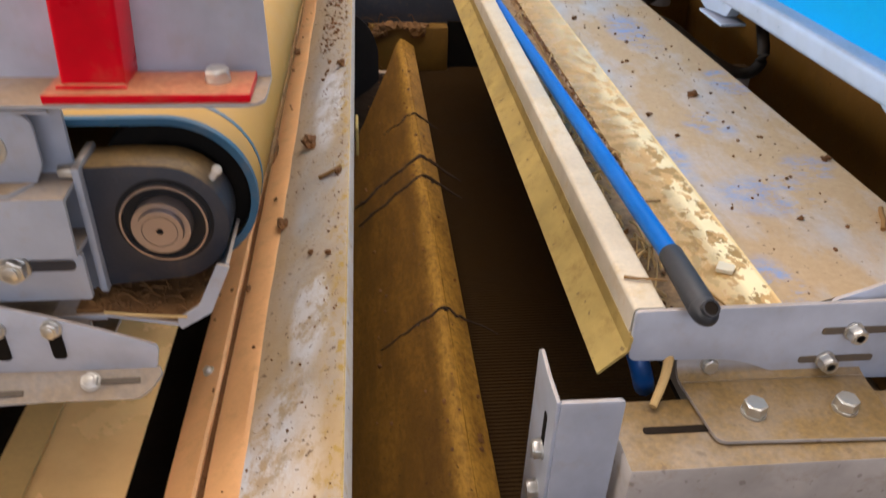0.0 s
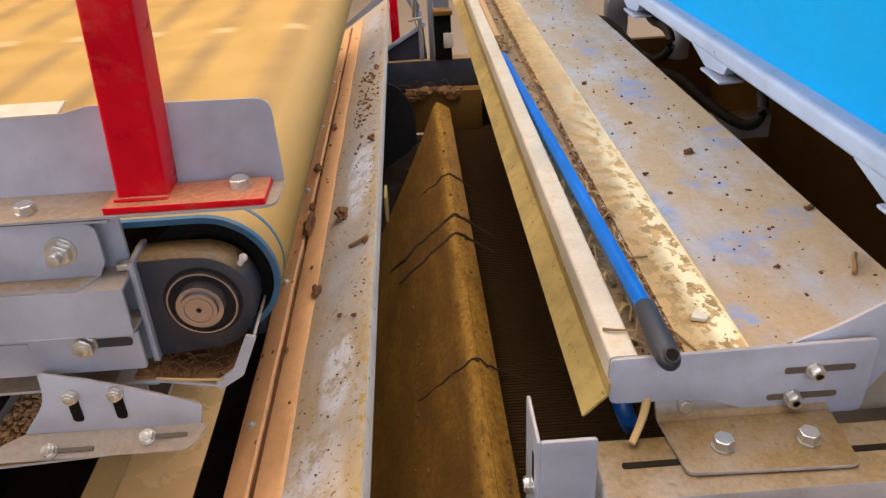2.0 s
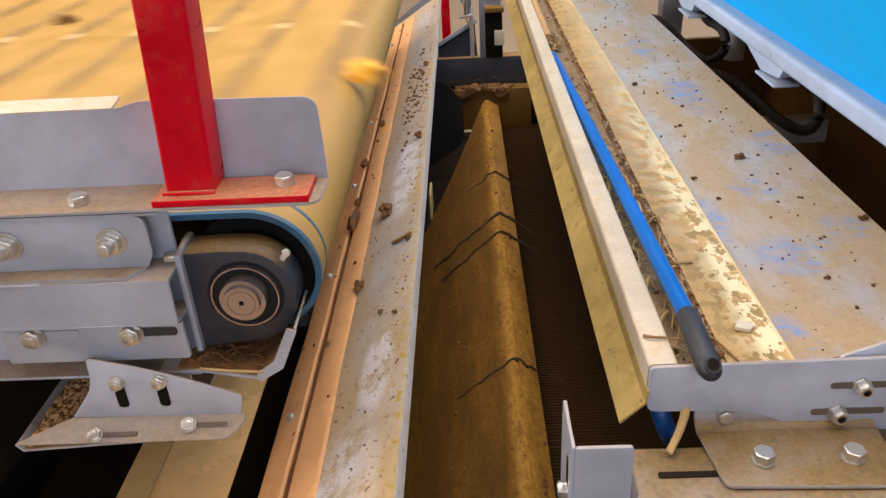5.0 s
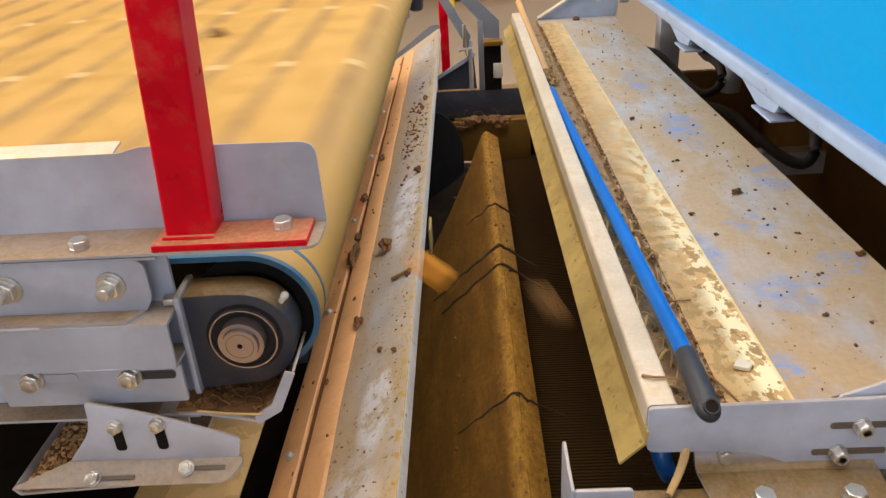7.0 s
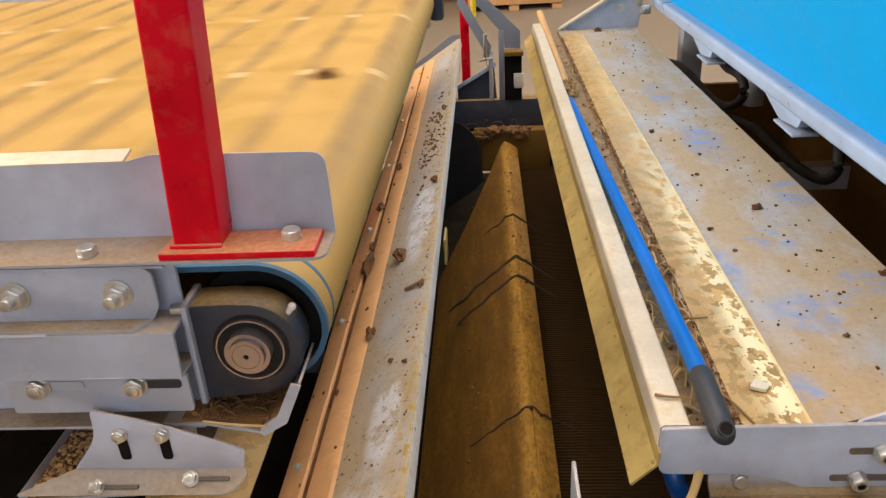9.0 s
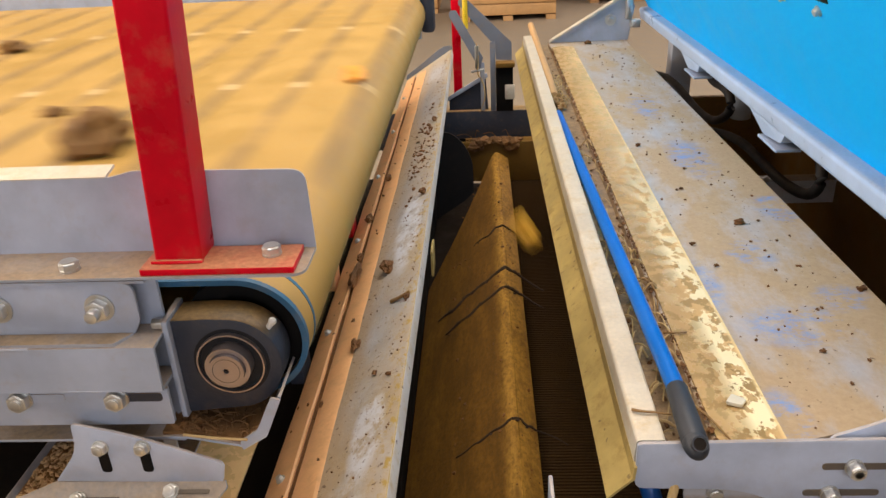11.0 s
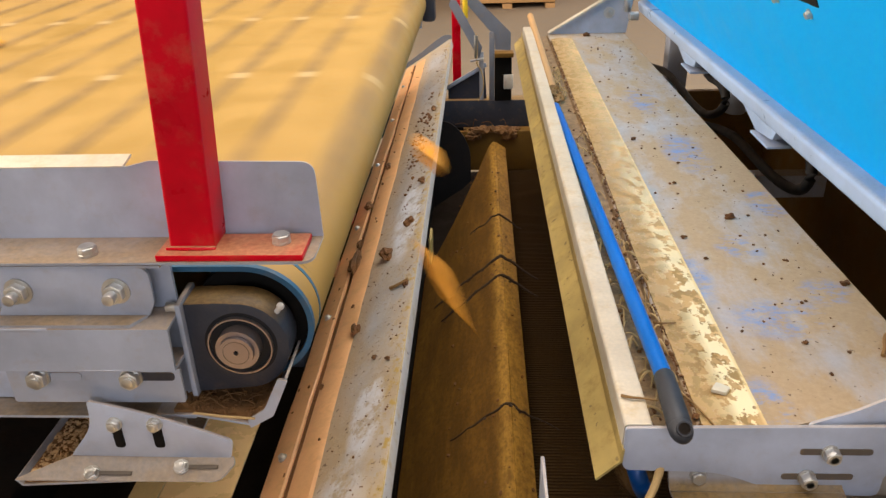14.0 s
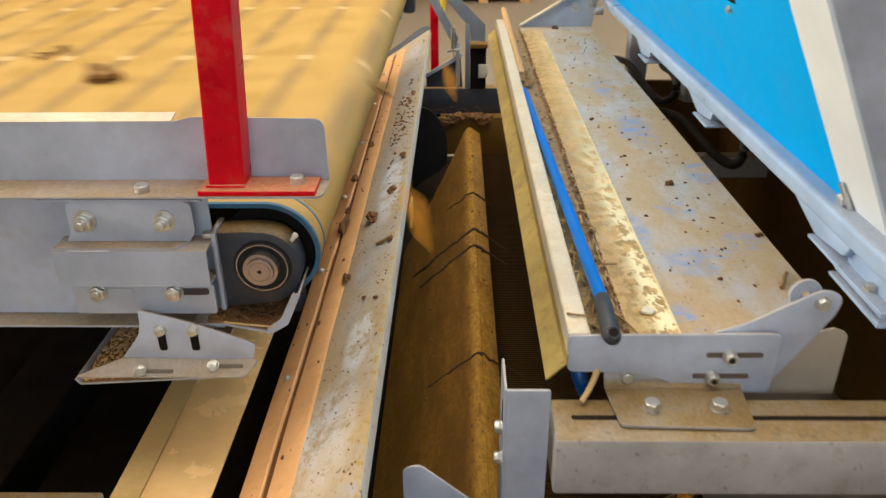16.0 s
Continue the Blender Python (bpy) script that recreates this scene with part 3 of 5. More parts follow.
part("inner_ring", ring((0, 0.0035, 0.951), (0, 0.030, 0.951), 0.0252, 0.0200, 48), STEEL, bearing)
k = rod((0.0425, 0.034, 0.984), (0.0475, 0.033, 0.991), 0.0032, 12)
lump((0.0485, 0.033, 0.9925), (0.0047, 0.0047, 0.0047), 1, 0.0, 3, k)
part("grease_nipple", k, surface("pale_cap", (0.75, 0.70, 0.62), 0.35), housing, "pale ball-headed grease nipple")
shaft = thing("drum_shaft", (0, 0, 0.951), "turned steel shaft end with a centre hole", "shaft")
k = ring((0, -0.0015, 0.951), (0, 0.085, 0.951), 0.0195, 0.0030, 40)
part("shaft_end", k, STEEL, shaft)
part("centre_hole", rod((0, 0.0025, 0.951), (0, 0.03, 0.951), 0.0036, 16), DARK, shaft)
part("groove", ring((0, -0.0018, 0.951), (0, 0.001, 0.951), 0.0153, 0.0148, 32), CAST, shaft, "turned groove")

CRUMB = surface("soil_crumb", (0.58, 0.37, 0.17), 0.9, grime=0.5, dust_colour=(0.16, 0.08, 0.03), grain=0.5, spread=0.4)
LITTER = surface("soil_litter", (0.20, 0.095, 0.028), 0.9, grime=0.5, dust_colour=(0.07, 0.03, 0.008), grain=0.5, spread=0.5)
# ---- tray under the drum ----
under = thing("drum_tray", (0, 1.1, 0.86), "bent grey sheet tray under the drum, full of soil crumbs", "tray")
k = bent([(-0.110, 0.8632), (-0.060, 0.8632), (0.004, 0.850), (0.032, 0.868), (0.054, 0.918)], 0.003, "y", -0.004, 2.3)
part("sheet", k, PAINT, under)
k = prism(rounded([(0.004, 0.8475), (0.034, 0.866), (0.056, 0.916), (0.045, 0.919), (0.024, 0.875), (0.002, 0.859)], 0.002), "y", -0.0075, -0.0042)
part("end_lip", k, PAINT, under)
k = prism([(-0.088, 0.8652), (-0.060, 0.8652), (0.004, 0.853), (0.026, 0.866), (0.020, 0.8672), (0.004, 0.8585), (-0.058, 0.8695), (-0.088, 0.8695)], "y", -0.001, 0.35)
rnd = random.Random(4)
for i in range(420):
    x = rnd.uniform(-0.085, 0.022)
    z = 0.866 if x < -0.06 else 0.866 - 0.2 * (x + 0.06) if x < 0.004 else 0.852 + 0.64 * (x - 0.004)
    lump((x, rnd.uniform(-0.002, 0.075), z + 0.003 + rnd.uniform(0, 0.002)), [rnd.choice((0.0008, 0.0012, 0.0018, 0.0032)) * rnd.uniform(0.7, 1.3) for _ in range(3)], i, 0.5, 1, k)
for i in range(26):
    x, y, a, n = rnd.uniform(-0.06, 0.01), rnd.uniform(0.0, 0.05), rnd.uniform(0, math.tau), rnd.uniform(0.006, 0.018)
    z = 0.871 - 0.2 * max(0, x + 0.06)
    hose([(x - n * math.cos(a), y - n * math.sin(a), z + 0.002), (x, y, z + rnd.uniform(0.003, 0.010)), (x + n * math.cos(a), y + n * math.sin(a), z)], rnd.uniform(0.0004, 0.0009), 5, k)
part("soil_litter", k, LITTER, under, "brown soil crumbs and root bits", "stuff")
part("strap", box(-0.090, -0.072, 0.0362, 0.041, 0.861, 0.90), PAINT, under)

# ---- slotted bracket below the frame ----
DUSTHOLE = surface("dusty_slot", (0.12, 0.095, 0.07), 0.9, grime=0.4)
bracket = thing("slotted_bracket", (-0.12, -0.02, 0.79), "bent grey steel bracket with two slots and four bolts", "bracket")
k = prism(rounded([(-0.178, 0.900), (-0.120, 0.885), (-0.060, 0.862), (-0.014, 0.842), (-0.020, 0.815), (-0.215, 0.818), (-0.180, 0.862)], [0.006, 0.03, 0.02, 0.008, 0.004, 0.004, 0.02]), "y", -0.024, -0.020, 0.0008)
bracket_plate = part("plate", k, PAINT_CLEAN, bracket)
k = prism(rounded([(-0.214, -0.022), (-0.018, -0.022), (-0.014, -0.030), (-0.030, -0.052), (-0.282, -0.052)], [0, 0, 0.006, 0.012, 0.008]), "z", -0.003, 0.001)
k.transform(Matrix.Translation((0, -0.022, 0.817)) @ pose(0, 0, 0, 38, 0, 0) @ Matrix.Translation((0, 0.022, 0)))
part("lower_flange", k, PAINT_DUSTY, bracket, "dust-covered lower flange")
for xs in (-0.150, -0.102):
    k = prism(rounded([(xs - 0.006, 0.832), (xs + 0.006, 0.832), (xs + 0.006, 0.874), (xs - 0.006, 0.874)], 0.005), "y", -0.0252, -0.021)
    part("slot", k, DARK, bracket_plate, "dark upright slot")
    fasten(bracket, (xs, -0.025, 0.868), (0, -1, 0.1), head=0.0074, washer=0.0090, height=0.006, stud=0.004)
for xs, along_f in ((-0.155, 0.022), (-0.052, 0.014)):
    k = box(xs - 0.022, xs + 0.018, -0.0022, 0.0022, 0.0, 0.0022)
    k.transform(Matrix.Translation((0, -0.022 - 0.788 * along_f, 0.8185 - 0.616 * along_f)) @ pose(0, 0, 0, 38, 0, 0))
    part("slot", k, DUSTHOLE, bracket, "dusty slot")
for xs, along_f in ((-0.185, 0.022), (-0.078, 0.014)):
    fasten(bracket, (xs, -0.022 - 0.788 * along_f, 0.8185 - 0.616 * along_f), (0, -0.616, 0.788), head=0.0074, washer=0.0090, height=0.006, stud=0.004)

# crumb-filled trough and rails below the belt
trough = thing("crumb_trough", (-0.28, 0.1, 0.75), "grey trough below the belt, filled with brown crumbs", "trough")
part("sheet", bent([(-0.297, 0.777), (-0.290, 0.768), (-0.090, 0.780)], 0.003, "y", -0.022, 0.9), PAINT_DUSTY, trough)
k = bmesh.new()
for i in range(2000):
    r = rnd.choice((0.0010, 0.0014, 0.0020, 0.0032))
    x = rnd.uniform(-0.285, -0.15)
    lump((x, rnd.uniform(-0.020, 0.15), 0.7735 + 0.06 * (x + 0.285) + rnd.uniform(0, 0.004)), (r * rnd.uniform(0.7, 1.5), r * rnd.uniform(0.7, 1.5), r * 0.7), i, 0.7, 1, k)
part("soil_litter", k, CRUMB, trough, "brown soil crumbs", "stuff")
part("soil_bed", prism([(-0.288, 0.7700), (-0.150, 0.7785), (-0.150, 0.7830), (-0.288, 0.7745)], "y", -0.020, 0.2), LITTER, trough, "packed brown soil")
part("leg", box(-0.240, -0.222, 0.30, 0.318, 0.606, 0.771), PAINT, trough)
part("strap", box(-0.110, -0.095, 0.0362, 0.041, 0.774, 0.90), PAINT, trough)

# The cover's bright orange is warm light put into its colour.
LIT_RAILCOVER = surface("lit_metal_cover", (1.0, 0.60, 0.25), 0.25, metal=0.1, dust=0.0, grime=0.2, dust_colour=(0.60, 0.34, 0.12), spread=0.2)
rail = thing("support_rail", (-0.18, 1.0, 0.55), "worn steel support rail with warm light painted on web and cover", "rail")
# The web's yellowish tone likewise paints it as lit.
part("web", bent([(-0.262, 0.52), (-0.252, 0.60), (-0.205, 0.607)], 0.004, "y", -0.8, 2.4), surface("worn_lit_rail_web", (0.62, 0.42, 0.17), 0.45, grime=0.5, dust=0.3, dust_colour=(0.40, 0.25, 0.08)), rail)
part("cover", bent([(-0.204, 0.604), (-0.155, 0.607), (-0.098, 0.598)], 0.004, "y", -0.8, 2.4), LIT_RAILCOVER, rail, "smooth metal cover with its orange light put into the colour")
rail2 = thing("lower_beam", (-0.6, 1.0, 0.4), "dark painted beam below the belt", "beam")
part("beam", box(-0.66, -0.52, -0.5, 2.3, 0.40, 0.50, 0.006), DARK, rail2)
solo("cross_box", box(-1.4, -0.27, -0.17, -0.075, 0.50, 0.60, 0.004), PAINT_SOILED, "dusty grey steel box beam below the belt", "beam")

# ---- deflector chute ----
CH0, CH1 = -0.5, 2.84
chute = thing("deflector_chute", (0.05, 1.2, 0.55), "worn grey sheet chute with a tan clamping strip", "chute")
part("sheet", bent([(-0.060, 0.577), (0.141, 0.7065), (0.148, 0.7085)], 0.003, "y", CH0, CH1), SHEET, chute, "worn, soil-spotted sheet")
part("lip", bent([(0.1485, 0.7095), (0.1505, 0.706), (0.1555, 0.682)], 0.003, "y", CH0, CH1), LIP, chute, "pale folded lip with an olive crust")
def on_chute(x, lift=0.0):
    return 0.577 + (x + 0.060) * 0.644 + 0.0018 + lift


def wavy(section, amount, seed):
    """A strip with the given section along the chute, its edges slightly uneven."""
    b = bmesh.new()
    loops = []
    for i in range(67):
        y = CH0 + (CH1 - 0.1 - CH0) * i / 66
        loop = []
        for n, (x, lift) in enumerate(section):
            w = amount * noise.noise(Vector((seed + (0 if x < section[0][0] + 0.02 else 9), y * 5.0, 0))) + 0.4 * amount * noise.noise(Vector((seed, y * 17.0, n)))
            loop.append(b.verts.new((x + w, y, on_chute(x + w, lift))))
        loops.append(loop)
    n = len(section)
    b.faces.new(loops[0])
    b.faces.new(loops[-1][::-1])
    for p, q in zip(loops, loops[1:]):
        for i in range(n):
            b.faces.new((p[i], q[i], q[(i + 1) % n], p[(i + 1) % n]))
    return b


k = wavy([(-0.057, 0.0), (-0.0145, 0.0), (-0.0145, 0.009), (-0.019, 0.013), (-0.051, 0.013), (-0.057, 0.009)], 0.003, 1.3)
part("clamp_strip", k, STRIP, chute, "tan clamping strip")
k = wavy([(-0.0055, 0.0), (0.037, 0.0), (0.031, 0.0045), (0.004, 0.009), (-0.0055, 0.007)], 0.003, 4.1)
part("inner_strip", k, STRIP, chute, "tan inner strip")
part("seam", box(-0.0150, -0.0045, CH0, CH1 - 0.1, on_chute(-0.010) - 0.004, on_chute(-0.010, 0.0015)), CLOD, chute, "soil-filled seam")
for ys in (0.205, 0.62, 1.05, 1.5, 1.95, 2.4):
    fasten(chute, (-0.035, ys, on_chute(-0.035, 0.0125)), (-0.54, 0, 0.84), head=0.0055, washer=0.008, height=0.005)
k = prism(rounded([(-0.062, 0.565), (0.150, 0.70), (0.153, 0.728), (0.115, 0.728), (0.06, 0.690), (0.03, 0.665), (-0.062, 0.60)], [0, 0, 0.012, 0.02, 0.03, 0.03, 0.01]), "y", CH1 - 0.006, CH1)
part("end_cap", k, GREY_DARK, chute, "dark curved end plate")

# ---- ridge and lower belt ----
RIDGE_Y1 = 2.73
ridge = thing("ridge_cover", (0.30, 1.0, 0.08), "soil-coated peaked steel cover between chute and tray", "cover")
k = bmesh.new()
line = [(0.070, 0.050, 1.79), (0.112, 0.082, 1.93), (0.170, 0.127, 2.11), (0.215, 0.165, 2.27), (0.265, 0.203, 2.46), (0.297, 0.226, 2.61), (0.318, 0.241, 2.70), (0.334, 0.253, RIDGE_Y1), (0.342, 0.255, RIDGE_Y1), (0.350, 0.252, RIDGE_Y1)]
near_t = [k.verts.new((x, -0.7, z)) for x, z, y in line]
far_t = [k.verts.new((x, y, z)) for x, z, y in line]
near_b = [k.verts.new((x, -0.7, z - 0.004)) for x, z, y in line]
far_b = [k.verts.new((x, y, z - 0.004)) for x, z, y in line]
for i in range(len(line) - 1):
    k.faces.new((near_t[i], near_t[i + 1], far_t[i + 1], far_t[i]))
    k.faces.new((near_b[i], far_b[i], far_b[i + 1], near_b[i + 1]))
    k.faces.new((far_t[i], far_t[i + 1], far_b[i + 1], far_b[i]))
    k.faces.new((near_t[i], near_b[i], near_b[i + 1], near_t[i + 1]))
k.faces.new((near_t[0], far_t[0], far_b[0], near_b[0]))
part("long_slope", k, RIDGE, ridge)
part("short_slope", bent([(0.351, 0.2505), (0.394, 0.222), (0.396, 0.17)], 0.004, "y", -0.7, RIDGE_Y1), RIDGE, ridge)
lower = thing("lower_belt", (0.45, 1.1, 0.05), "dark ribbed rubber belt in the gap", "conveyor")
part("belt", box(0.33, 0.86, -0.9, 2.9, 0.085, 0.10), SOILED_RUBBER, lower)
k = bmesh.new()
for i in range(300):
    y = -0.4 + i * 0.0108
    prism([(y - 0.0022, 0.0995), (y + 0.0022, 0.0995), (y + 0.0012, 0.1035), (y - 0.0012, 0.1035)], "x", 0.398, 0.84, 0, k)
part("ribs", k, SOILED_RUBBER, lower, "fine cross ribs", "stuff")
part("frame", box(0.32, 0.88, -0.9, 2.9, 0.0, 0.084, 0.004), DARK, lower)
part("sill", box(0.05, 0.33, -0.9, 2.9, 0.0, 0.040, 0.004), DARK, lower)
# Added wall: blackens the gap under the chute and blocks the west light.
part("side_wall", box(0.060, 0.066, -0.9, 2.9, 0.039, 0.60), DARK, lower, "added dark wall standing in for the shade under the chute")
# Two added plates hide the lit floor and keep the far gap dark.
part("shade_plate", box(0.55, 0.90, 2.80, 2.81, 0.10, 0.31), DARK, lower, "added dark plate standing in for shade at the far end")
part("shade_plate", box(0.066, 0.20, 2.775, 2.785, 0.10, 0.31), DARK, lower, "added dark plate standing in for shade at the far end")
curtain = solo("rubber_curtain", prism(rounded([(0.070, 0.042), (0.070, 0.44), (0.145, 0.44), (0.205, 0.385), (0.236, 0.30), (0.236, 0.168), (0.20, 0.130)], [0, 0, 0.03, 0.04, 0.03, 0, 0]), "y", 2.46, 2.468), RUBBER, "black rounded rubber curtain beside the ridge", "curtain")
# Unseen sheet on legs, added near-black for the shade under the belt.
pan = thing("shade_pan", (-0.7, 0.8, 0), "added dark sheet standing in for the shade under the belt", "pan")
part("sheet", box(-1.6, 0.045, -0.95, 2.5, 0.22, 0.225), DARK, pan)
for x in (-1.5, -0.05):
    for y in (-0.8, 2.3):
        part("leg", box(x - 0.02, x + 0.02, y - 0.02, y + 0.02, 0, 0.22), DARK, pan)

# ---- side tray ----
TY0, TY1 = 0.022, 2.45
tray = thing("side_tray", (0.68, 1.2, 0.77), "dusty grey painted steel tray with a raised rim", "tray")
k = bent([(0.484, 0.790), (0.548, 0.790), (0.552, 0.797), (0.896, 0.799), (0.898, 0.787)], 0.004, "y", TY0, TY1)
for v in k.verts:
    if v.co.y < 0.1 and v.co.x > 0.88:
        v.co.y = 0.13
    elif v.co.y > 2.0 and v.co.x > 0.88:
        v.co.x -= 0.045
part("floor_sheet", k, TRAYTOP, tray, "dusty tray floor with blue scuffs")
k = prism(rounded([(0.450, 0.784), (0.456, 0.784), (0.458, 0.826), (0.480, 0.826), (0.481, 0.786), (0.486, 0.786), (0.486, 0.8315), (0.452, 0.8315)], [0, 0, 0, 0, 0, 0, 0.004, 0.006]), "y", TY0, TY1)
part("rim", k, RIM, tray, "scuffed pale rim")
part("film_strip", prism([(0.556, 0.7985), (0.637, 0.8005), (0.637, 0.8035), (0.600, 0.806), (0.556, 0.803)], "y", TY0 + 0.02, TY1 - 0.1), FILM, tray, "yellowed shiny strip")
part("flap", bent([(0.4515, 0.800), (0.4500, 0.782), (0.421, 0.752)], 0.003, "y", TY0 - 0.01, TY1 + 0.05), OLIVE, tray, "stained olive rubber flap")
k = prism(rounded([(0.452, 0.832), (0.452, 0.766), (0.574, 0.763), (0.640, 0.734), (0.650, 0.730), (0.769, 0.726), (0.772, 0.836)], [0.006, 0.012, 0.03, 0.02, 0.0, 0.012, 0.014]), "y", 0.014, 0.020, 0.0015)
front = part("front_plate", k, PAINT_CLEAN, tray)
for x0, x1, zs in ((0.662, 0.748, 0.798), (0.646, 0.732, 0.759)):
    k = prism(rounded([(x0, zs - 0.0045), (x1, zs - 0.0045), (x1, zs + 0.0045), (x0, zs + 0.0045)], 0.0044), "y", 0.0128, 0.017)
    part("slot", k, DUSTHOLE, front, "dusty adjusting slot")
fasten(tray, (0.697, 0.013, 0.798), (0, -1, 0), head=0.0092, washer=0.0108, height=0.012, stud=0.003)
fasten(tray, (0.676, 0.013, 0.759), (0, -1, 0), head=0.0092, washer=0.0108, height=0.012, stud=0.003)
k = prism(rounded([(0.672, 0.826), (0.725, 0.846), (0.826, 0.905), (0.857, 0.893), (0.852, 0.862), (0.768, 0.724), (0.70, 0.74)], [0.01, 0.02, 0.02, 0.02, 0.02, 0.01, 0.01]), "y", 0.029, 0.034, 0.001)
part("hinge_arm", k, PAINT_CLEAN, tray)
fasten(tray, (0.826, 0.029, 0.882), (0, -1, 0), head=0.009, washer=0.012)
k = prism(rounded([(0.70, 0.707), (0.882, 0.707), (0.882, 0.822), (0.86, 0.83), (0.74, 0.80)], [0, 0.004, 0.01, 0, 0]), "y", 0.037, 0.042)
part("gusset", k, surface("dust_filmed_paint", (0.40, 0.345, 0.27), 0.5, dust=0.5, grime=0.4), tray, "dust-filmed gusset")
part("hinge_disc", ring((0.807, 0.0445, 0.887), (0.807, 0.050, 0.887), 0.024, 0.006, 32), PAINT, tray, "round hinge disc")

# clamp angle and cross beam
beam = thing("cross_beam", (1.0, -0.06, 0.62), "grey painted square steel cross beam with a long slot", "beam")
beam_tube = part("tube", box(0.424, 1.9, -0.108, -0.012, 0.632, 0.735, 0.005), PAINT_SOILED, beam)
part("slot", prism(rounded([(0.452, -0.062), (1.6, -0.062), (1.6, -0.053), (0.452, -0.053)], 0.004), "z", 0.7335, 0.7362), DARK, beam_tube, "long dark slot")
angle = thing("clamp_angle", (0.61, -0.05, 0.735), "dusty bent steel angle bolted on the beam", "bracket")
k = prism(rounded([(0.520, -0.082), (0.714, -0.088), (0.722, 0.004), (0.512, 0.004)], [0.012, 0.012, 0, 0]), "z", 0.737, 0.742, 0.001)
part("foot", k, PAINT_SOILED, angle)
k = bent([(0.0045, 0.7395), (0.011, 0.7405), (0.0165, 0.7435), (0.0205, 0.7480), (0.0235, 0.7535), (0.0247, 0.7600)], 0.005, "x", 0.512, 0.722)
part("bend", k, PAINT_SOILED, angle)
k = prism(rounded([(0.512, 0.760), (0.722, 0.760), (0.74, 0.795), (0.512, 0.795)], [0, 0, 0.01, 0.016]), "y", 0.0222, 0.0272, 0.001)
part("upright", k, PAINT_SOILED, angle)
for xs in (0.572, 0.672):
    fasten(angle, (xs, -0.046, 0.742), (0, 0, 1), head=0.0112, washer=0.0130, height=0.0125)
fasten(angle, (0.548, 0.0205, 0.752), (0, -1, 0.1), head=0.0085, washer=0.0105, height=0.006)

corner = thing("corner_bracket", (0.38, -0.1, 0.5), "pale grey bent steel corner bracket", "bracket")
k = prism(rounded([(-0.082, 0.45), (-0.082, 0.805), (-0.045, 0.803), (-0.006, 0.806), (0.0, 0.80), (0.0, 0.45)], [0, 0.003, 0, 0.006, 0.004, 0]), "x", 0.350, 0.354, 0.0008)
side_flange = part("side_flange", k, PAINT_CLEAN, corner)
k = prism(rounded([(0.354, 0.45), (0.416, 0.45), (0.416, 0.805), (0.354, 0.805)], [0, 0, 0.006, 0.003]), "y", -0.084, -0.079, 0.001)
part("front_flange", k, PAINT_CLEAN, corner)
k = prism(rounded([(-0.060, 0.705), (-0.050, 0.705), (-0.050, 0.765), (-0.060, 0.765)], 0.004), "x", 0.3492, 0.352)
part("slot", k, DARK, side_flange, "dark upright slot")
for zs in (0.715, 0.655):
    fasten(corner, (0.350, -0.055, zs), (-1, 0, 0), head=0.0095, washer=0.011)
tab = thing("chute_hanger", (0.2, -0.1, 0.5), "pale grey bent hanger plates at the chute end", "bracket")
k = prism(rounded([(0.195, 0.47), (0.195, 0.605), (0.222, 0.615), (0.38, 0.47)], [0, 0.01, 0.012, 0]), "y", -0.03, -0.025, 0.001)
part("sloping_plate", k, PAINT_CLEAN, tab)
k = prism(rounded([(0.118, 0.46), (0.118, 0.580), (0.185, 0.582), (0.26, 0.46)], [0, 0.004, 0.02, 0]), "y", -0.105, -0.10, 0.001)
part("end_plate", k, PAINT_CLEAN, tab)

# ---- broom handle ----
broom = thing("broom_handle", (0.51, 0.8, 0.80), "blue broom handle with dark plastic grip lying in the tray", "broom")
part("stick", rod((0.5128, 0.085, 0.848), (0.494, 1.43, 0.807), 0.0114, 24), HANDLE_BLUE, broom)
k = rod((0.5132, 0.098, 0.8475), (0.5095, -0.006, 0.8505), 0.0132, 28, r2=0.0146, bevel=0.002)
lump(Vector((0.5093, -0.008, 0.8505)), (0.0142, 0.022, 0.0142), 3, 0.0, 3, k)
grip = part("end_grip", k, GRIP, broom, "dark grey plastic end grip")
part("hole_rim", ring(Vector((0.509, -0.0195, 0.8590)), Vector((0.509, -0.0238, 0.8640)), 0.0088, 0.0070, 24), GRIP, grip)
part("hanging_hole", rod(Vector((0.509, -0.0190, 0.8585)), Vector((0.509, -0.0232, 0.8632)), 0.0070, 20), DARK, grip)
stick = thing("wooden_stick", (0.495, 2.0, 0.80), "bare wooden stick lying along the tray rim", "stick")
part("stick", rod((0.500, 1.62, 0.806), (0.494, 2.66, 0.835), 0.0135, 16, r2=0.0125), WOOD, stick)

# ---- hopper ----
CORNER = surface("pale_corner_paint", (0.78, 0.86, 0.93), 0.35, grime=0.02, spread=0.06)
hopper = thing("blue_hopper", (1.3, 1.2, 0.6), "bright blue hopper with a pale tubular lower rail", "hopper")
HA, HB = Vector((0.912, 0.010, 0.945)), Vector((0.912, 2.42, 0.914))
LEAN = Vector((-0.47, 0, 0.883))


def hop(y, up, out=0.0):
    """A point of the hopper's leaning side wall: y along it, up its slope, out of it."""
    p = HA.lerp(HB, (y - HA.y) / (HB.y - HA.y))
    return p + Vector((0.042, 0, 0)) + LEAN * up + Vector((-0.898, 0, -0.44)) * out


